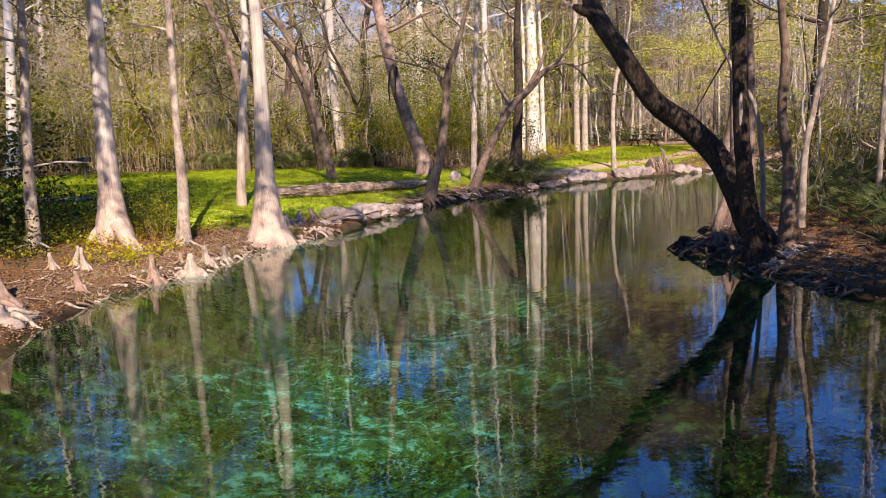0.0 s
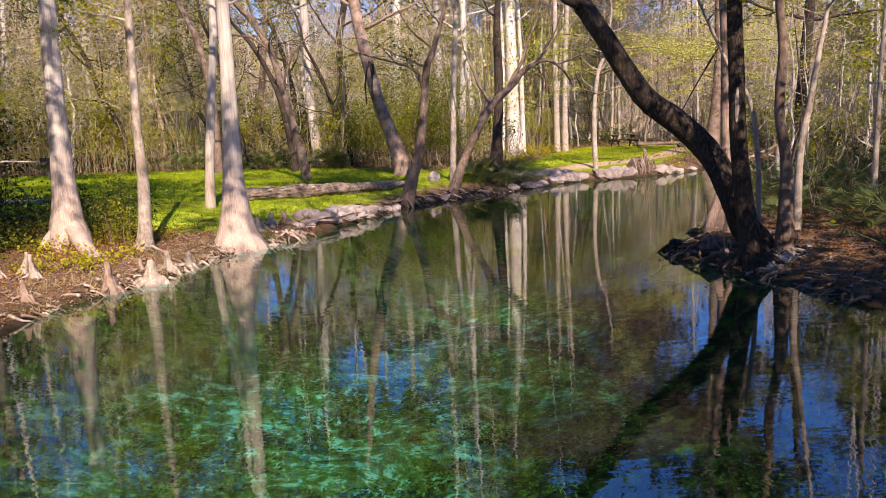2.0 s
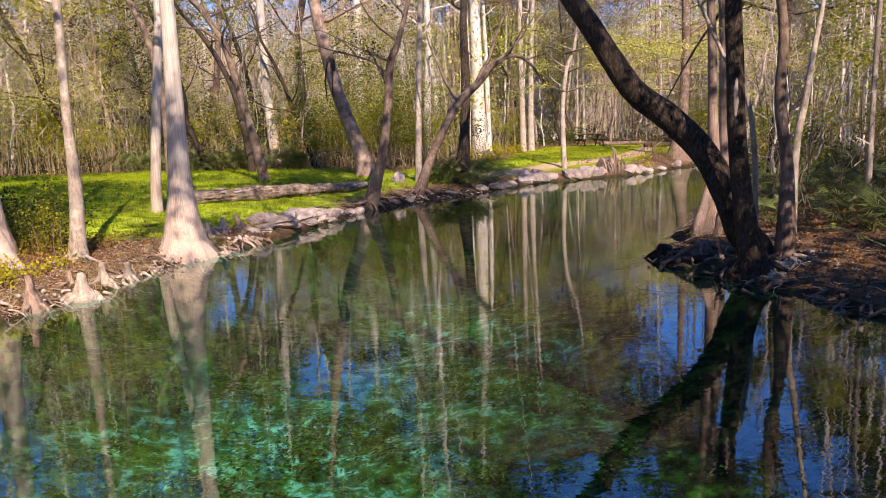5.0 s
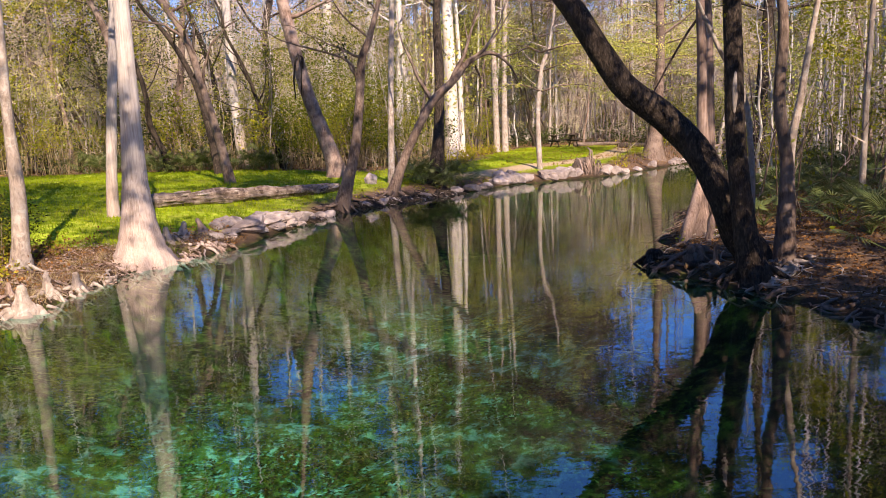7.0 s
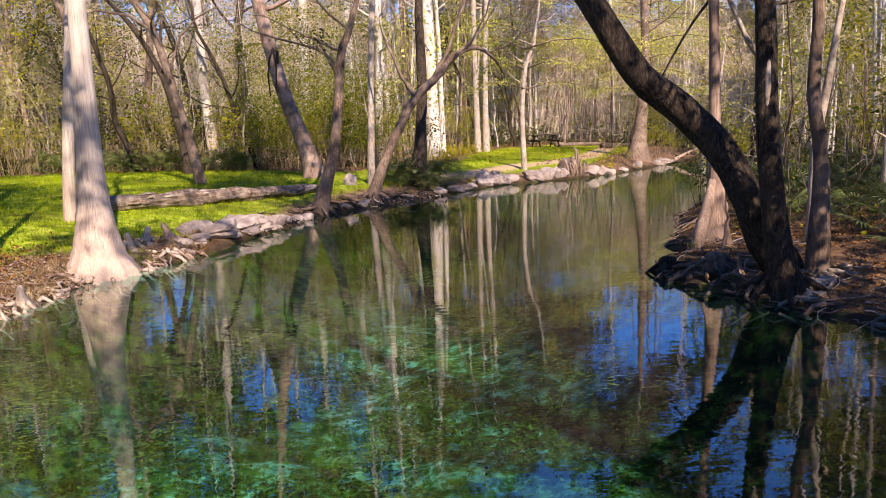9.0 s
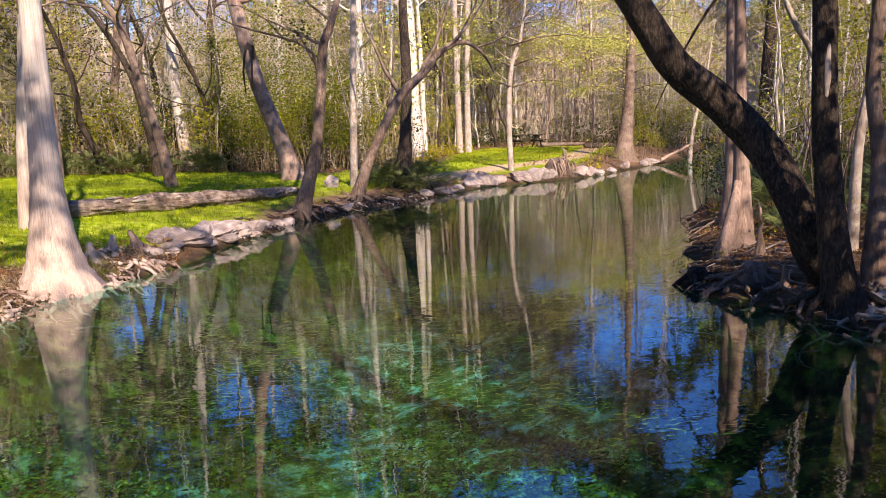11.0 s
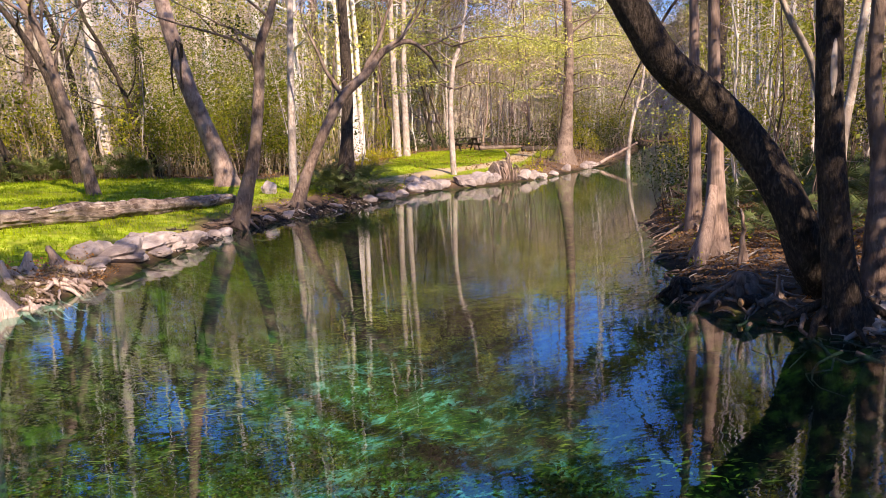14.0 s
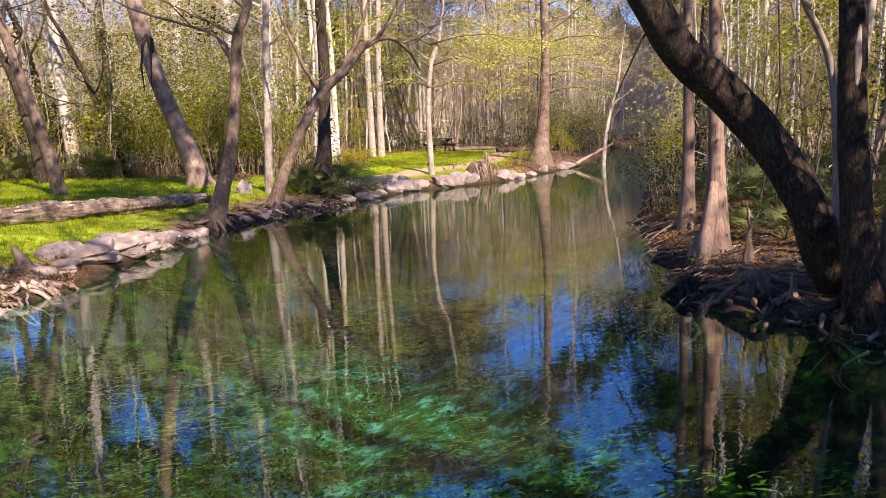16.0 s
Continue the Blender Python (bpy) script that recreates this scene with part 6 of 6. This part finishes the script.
plant([palmetto(601, 11, 0.62, "green saw palmetto clump with stiff fan leaves"), palmetto(602, 13, 0.75, "large saw palmetto clump with grey-green fans"), palmetto(603, 9, 0.5, "low saw palmetto clump")], PALMS + more, 62, 0.8, 1.2, 0.0)
plant([palmetto(604, 14, 0.8, "dark saw palmetto clump at the woods' edge")], FRONT_PALMS, 63, 0.75, 1.1, 0.0)


def downed_log(seed, x0, y0, x1, y1, r, mat, label, lift=0.0):
    rng = random.Random(seed)
    base = Vector((x0, y0, gz(x0, y0) + r * 0.8))
    end = Vector((x1, y1, gz(x1, y1) + r * 0.7 + lift))
    t = thing("fallen_log", base, label, "log")
    s = Shape()
    pts = [base.lerp(end, i / 9) + Vector((rng.uniform(-1, 1), rng.uniform(-1, 1), 0)) * 0.05 - base for i in range(10)]
    s.tube(pts, [r * (1 - 0.04 * i) * rng.uniform(0.92, 1.08) for i in range(10)], 12, rng=rng, rough=0.06)
    part("trunk", s, mat, t)
    s = Shape()
    p = pts[6]
    branch(rng, s, p, (rng.uniform(-1, 1), rng.uniform(-1, 1), 0.9), 1.2, r * 0.3, 1, [], 5)
    tagged(part("limb", s, mat, t), kind="stuff")


downed_log(571, 18.6, 64.5, 23.5, 67.0, 0.2, DUSKY, "dark dead log lying beyond the picnic table")
downed_log(572, 21.0, 60.6, 25.0, 62.8, 0.22, OAK, "dark fallen log at the end of the far lawn")
downed_log(573, 21.9, 50.6, 25.4, 51.6, 0.11, BROWN, "brown fallen branch slanting up from the far water", 2.3)
downed_log(574, 44.5, 86.5, 54.5, 92.5, 0.45, OAK, "dark log lying across the far bend of the creek")
downed_log(575, -14.5, 25.6, -12.2, 27.0, 0.10, DEAD, "thin dead branch lying on the lawn")


# ---- park furniture ----
def plank(w, d, h, bevel=0.008):
    bm = bmesh.new()
    bmesh.ops.create_cube(bm, size=1.0)
    bmesh.ops.scale(bm, vec=(w, d, h), verts=bm.verts)
    bmesh.ops.bevel(bm, geom=bm.edges[:], offset=bevel, segments=1, affect="EDGES")
    return bm


def plank_part(name, size, m, mat, parent):
    bm = plank(*size)
    me = bpy.data.meshes.new(name)
    bm.to_mesh(me)
    bm.free()
    me.materials.append(mat)
    ob = new(name, me)
    ob.parent, ob.matrix_basis = parent, m
    return ob


def picnic_table(x, y, turn, size):
    t = thing("picnic_table", (0, 0, 0), "dark weathered wooden picnic table with attached benches", "picnic table")
    for i in range(5):
        plank_part("tabletop_board", (1.85, 0.14, 0.04), pose(0, (i - 2) * 0.15, 0.75), OAK, t)
    for s in (-1, 1):
        for k in range(2):
            plank_part("bench_board", (1.85, 0.13, 0.04), pose(0, s * (0.62 + 0.14 * k), 0.45), OAK, t)
    for e in (-0.65, 0.65):
        plank_part("crossbeam", (0.05, 1.5, 0.09), pose(e, 0, 0.385), OAK, t)
        plank_part("crossbeam", (0.05, 0.7, 0.08), pose(e, 0, 0.69), OAK, t)
        for s in (-1, 1):
            plank_part("leg", (0.05, 0.09, 0.92), pose(e + 0.05, s * 0.36, 0.37, s * 30), OAK, t)
    t.matrix_world = pose(x, y, gz(x, y), 0, 0, turn) @ Matrix.Scale(size, 4)


picnic_table(17.2, 63.0, 12, 1.3)


def post_grill(x, y):
    m, nt, b = material("blackened_steel")
    n = noise_tex(nt, 12, 5, 0.6)
    nt.links.new(ramp(nt, n.outputs["Fac"], ((0.3, (0.02, 0.02, 0.02)), (0.7, (0.07, 0.055, 0.045)))).outputs[0], b.inputs["Base Color"])
    b.inputs["Roughness"].default_value = 0.7
    t = thing("park_grill", (0, 0, 0), "black steel charcoal grill on a post", "grill")
    plank_part("post", (0.09, 0.09, 0.95), pose(0, 0, 0.4), m, t)
    plank_part("firebox", (0.6, 0.42, 0.06), pose(0, 0, 0.9), m, t)
    for sx in (-1, 1):
        plank_part("side_plate", (0.02, 0.42, 0.22), pose(sx * 0.3, 0, 1.0), m, t)
    plank_part("back_plate", (0.6, 0.02, 0.22), pose(0, 0.21, 1.0), m, t)
    t.matrix_world = pose(x, y, gz(x, y), 0, 0, 15)


post_grill(-18.3, 38.6)


# ---- low growth and litter ----
def lawn_blades():
    rng = np.random.default_rng(71)
    x, y = region(rng, 150000, [(-30, 6, 20.5, 45), (4, 22, 40, 62)], lambda x, y: (edge_distance(LAWN, x, y) + 0.5 * ripple(x, y, 1.7, 4.0) < 0.1) & (track_distance(x, y) > 0.75 + 0.25 * ripple(x, y, 5.1, 5.0)))
    n = len(x)
    g = ground_height(x, y)
    h = rng.uniform(0.04, 0.11, n) * (1 + 0.7 * (ripple(x, y, 3.1, 6.0) > 0.4))
    a = rng.uniform(0, 6.28, n)
    w = 0.012 * rng.uniform(0.7, 1.6, n)
    lx, ly = rng.normal(0, 0.4, n) * h, rng.normal(0, 0.4, n) * h
    v = np.stack([np.stack([x - w * np.cos(a), y - w * np.sin(a), g - 0.01], -1), np.stack([x + w * np.cos(a), y + w * np.sin(a), g - 0.01], -1), np.stack([x + lx, y + ly, g + h], -1)], 1).reshape(-1, 3)
    mass("grass", v, np.arange(3 * n).reshape(-1, 3), GRASS, "short bright green lawn grass", "grass")


lawn_blades()


def litter(seed, n, boxes, keep, size, mat, label, lift=0.02):
    rng = np.random.default_rng(seed)
    x, y = region(rng, n, boxes, keep)
    z = ground_height(x, y) + rng.uniform(0, lift, len(x)) + 0.006
    v, f = leaf_cloud(rng, np.stack([x, y, z], -1), size, 0.22)
    mass("leaf_litter", v, f, mat, label, "fallen leaves")


litter(81, 44000, [(5.3, 16, 10, 30)], lambda x, y: edge_distance(CREEK, x, y) > 0.15, 0.055, LEAF_DRY, "rust-brown fallen leaves on the shaded bank")
litter(82, 80000, [(-14, -3, 10, 24)], lambda x, y: (edge_distance(CREEK, x, y) > 0.1) & (edge_distance(LAWN, x, y) > 0), 0.04, LEAF_DRY, "brown cypress litter on the near bank")
litter(84, 12000, [(-8, -3.2, 11, 24)], lambda x, y: (edge_distance(CREEK, x, y) > 0.0) & (edge_distance(CREEK, x, y) < 2.0) & (edge_distance(LAWN, x, y) > -0.3), 0.045, BROWN, "broken twigs and cypress needles on the near bank", 0.05)
litter(85, 9000, [(8, 30, 44, 75)], lambda x, y: edge_distance(CREEK, x, y) > 0.3, 0.1, LEAF_DRY, "scattered dry leaves on the far lawn")
litter(83, 12000, [(-40, 18, 42, 58)], wooded, 0.12, LEAF_DRY, "dry leaves under the woods' edge")


def herbs(seed, n, boxes, keep, size, high, mat, label):
    rng = np.random.default_rng(seed)
    x, y = region(rng, n // 14, boxes, keep)
    c = np.repeat(np.stack([x, y, ground_height(x, y)], -1), 14, 0) + np.abs(rng.normal(size=(len(x) * 14, 3))) * np.array([0, 0, high]) + rng.normal(size=(len(x) * 14, 3)) * np.array([0.1, 0.1, 0])
    v, f = leaf_cloud(rng, c, size, 1.0)
    mass("herbs", v, f, mat, label, "low plants")


herbs(91, 16000, [(-12, -6.4, 15.5, 21.5)], lambda x, y: (edge_distance(CREEK, x, y) > 0.7) & (ripple(x, y, 1.9, 2.5) > 0.05), 0.07, 0.16, LEAF_SPRING, "yellow-green weeds and creepers on the near bank")
herbs(92, 14000, [(-16, -8.6, 15, 22)], lambda x, y: edge_distance(CREEK, x, y) > 1.5, 0.08, 0.5, LEAF_OAK, "dark leafy weeds on the shaded near bank")
herbs(93, 2600, [(6.6, 12, 17.4, 26)], lambda x, y: (edge_distance(CREEK, x, y) > 0.2) & (ripple(x, y, 2.2, 1.5) > 0.15), 0.06, 0.16, LEAF_SPRING, "yellow-green seedlings at the cypress foot")
herbs(94, 5000, [(-2, 8, 30, 42)], lambda x, y: (edge_distance(CREEK, x, y) > 0.4) & (edge_distance(CREEK, x, y) < 2.2) & (ripple(x, y, 1.5, 0.5) > 0), 0.08, 0.14, LEAF_SPRING, "bank weeds among the roots")
herbs(96, 7000, [(-8.6, -3.6, 17, 25)], lambda x, y: (edge_distance(CREEK, x, y) > 0.5) & (edge_distance(LAWN, x, y) > -0.6) & (ripple(x, y, 2.7, 3.5) > 0), 0.06, 0.12, LEAF_DRY, "brown dead weeds on the near bank")
herbs(95, 9000, [(5, 16, 45, 60)], lambda x, y: (edge_distance(LAWN, x, y) > 0.2) & (edge_distance(LAWN, x, y) < 4), 0.12, 0.35, LEAF_SPRING, "low leafy growth behind the far lawn")


def dry_grass():
    """Dead grass and sedge hanging over the near waterline."""
    rng = np.random.default_rng(98)
    x, y = region(rng, 16000, [(-7.4, -3.4, 13.5, 24.6)], lambda x, y: (edge_distance(CREEK, x, y) > 0.02) & (edge_distance(CREEK, x, y) < 1.0) & (ripple(x, y, 2.9, 5.5) > 0.0))
    n = len(x)
    g = ground_height(x, y)
    h = rng.uniform(0.06, 0.24, n)
    a, lean = rng.uniform(0, 6.28, n), rng.normal(0, 0.7, (2, n)) * h
    w = 0.006 * rng.uniform(0.7, 1.5, n)
    v = np.stack([np.stack([x - w * np.cos(a), y - w * np.sin(a), g - 0.01], -1), np.stack([x + w * np.cos(a), y + w * np.sin(a), g - 0.01], -1), np.stack([x + lean[0], y + lean[1], g + h], -1)], 1).reshape(-1, 3)
    mass("dry_grass", v, np.arange(3 * n).reshape(-1, 3), CANE, "dead straw-brown grass hanging over the near waterline", "grass")


dry_grass()


def surface_weeds():
    """Drifts of green weed combed out just under the surface."""
    rng = np.random.default_rng(103)
    x, y = region(rng, 900, [(-5.2, 3.5, 12, 30)], lambda x, y: (edge_distance(CREEK, x, y) < -0.5) & (ripple(x, y, 0.9, 2.0) + 0.5 * ripple(x, y, 2.3, 3.0) > 0.15))
    k = 26
    c = np.repeat(np.stack([x, y, np.full(len(x), -0.13)], -1), k, 0) + rng.normal(size=(len(x) * k, 3)) * np.array([0.32, 0.12, 0.03])
    n = len(c)
    a = np.stack([rng.normal(0.8, 0.4, n), rng.normal(0.0, 0.35, n), rng.uniform(-0.1, 0.1, n)], -1) * rng.uniform(0.06, 0.14, n)[:, None]
    side = np.stack([-a[:, 1], a[:, 0], 0 * a[:, 0]], -1)
    side *= (rng.uniform(0.008, 0.02, n) / np.linalg.norm(side, axis=1))[:, None]
    v = np.stack([c - side * 0.5, c + a * 0.5 - side, c + a, c + a * 0.5 + side], 1).reshape(-1, 3)
    mass("water_weeds", v, np.arange(4 * n).reshape(-1, 4), LEAF_GREEN, "bright green weed trailing just under the water's surface", "water plants")


surface_weeds()


def bed_weeds():
    """Mats of ribbon-leaved water plants, combed along the current."""
    rng = np.random.default_rng(101)
    x, y = region(rng, 4200, [(-6, 6.5, 4, 34), (-5, 3, 6, 18)], lambda x, y: (edge_distance(CREEK, x, y) < -0.7) & (ripple(x, y, 1.25, 7.0) + 0.6 * ripple(x, y, 3.3, 8.0) > 0.14))
    k = 40
    c = np.repeat(np.stack([x, y, ground_height(x, y) + 0.05], -1), k, 0) + rng.normal(size=(len(x) * k, 3)) * np.array([0.28, 0.16, 0.05])
    n = len(c)
    a = np.stack([rng.normal(0.3, 0.6, n), rng.normal(0.0, 0.6, n), rng.uniform(0.0, 0.35, n)], -1) * rng.uniform(0.05, 0.11, n)[:, None]
    side = np.stack([-a[:, 1], a[:, 0], 0 * a[:, 0]], -1)
    side *= (rng.uniform(0.016, 0.036, n) / np.linalg.norm(side, axis=1))[:, None]
    v = np.stack([c - side * 0.5, c + a * 0.5 - side, c + a, c + a * 0.5 + side], 1).reshape(-1, 3)
    mass("water_weeds", v, np.arange(4 * n).reshape(-1, 4), WEED, "green ribbon-leaved water weeds matted over the creek bed", "water plants")


bed_weeds()
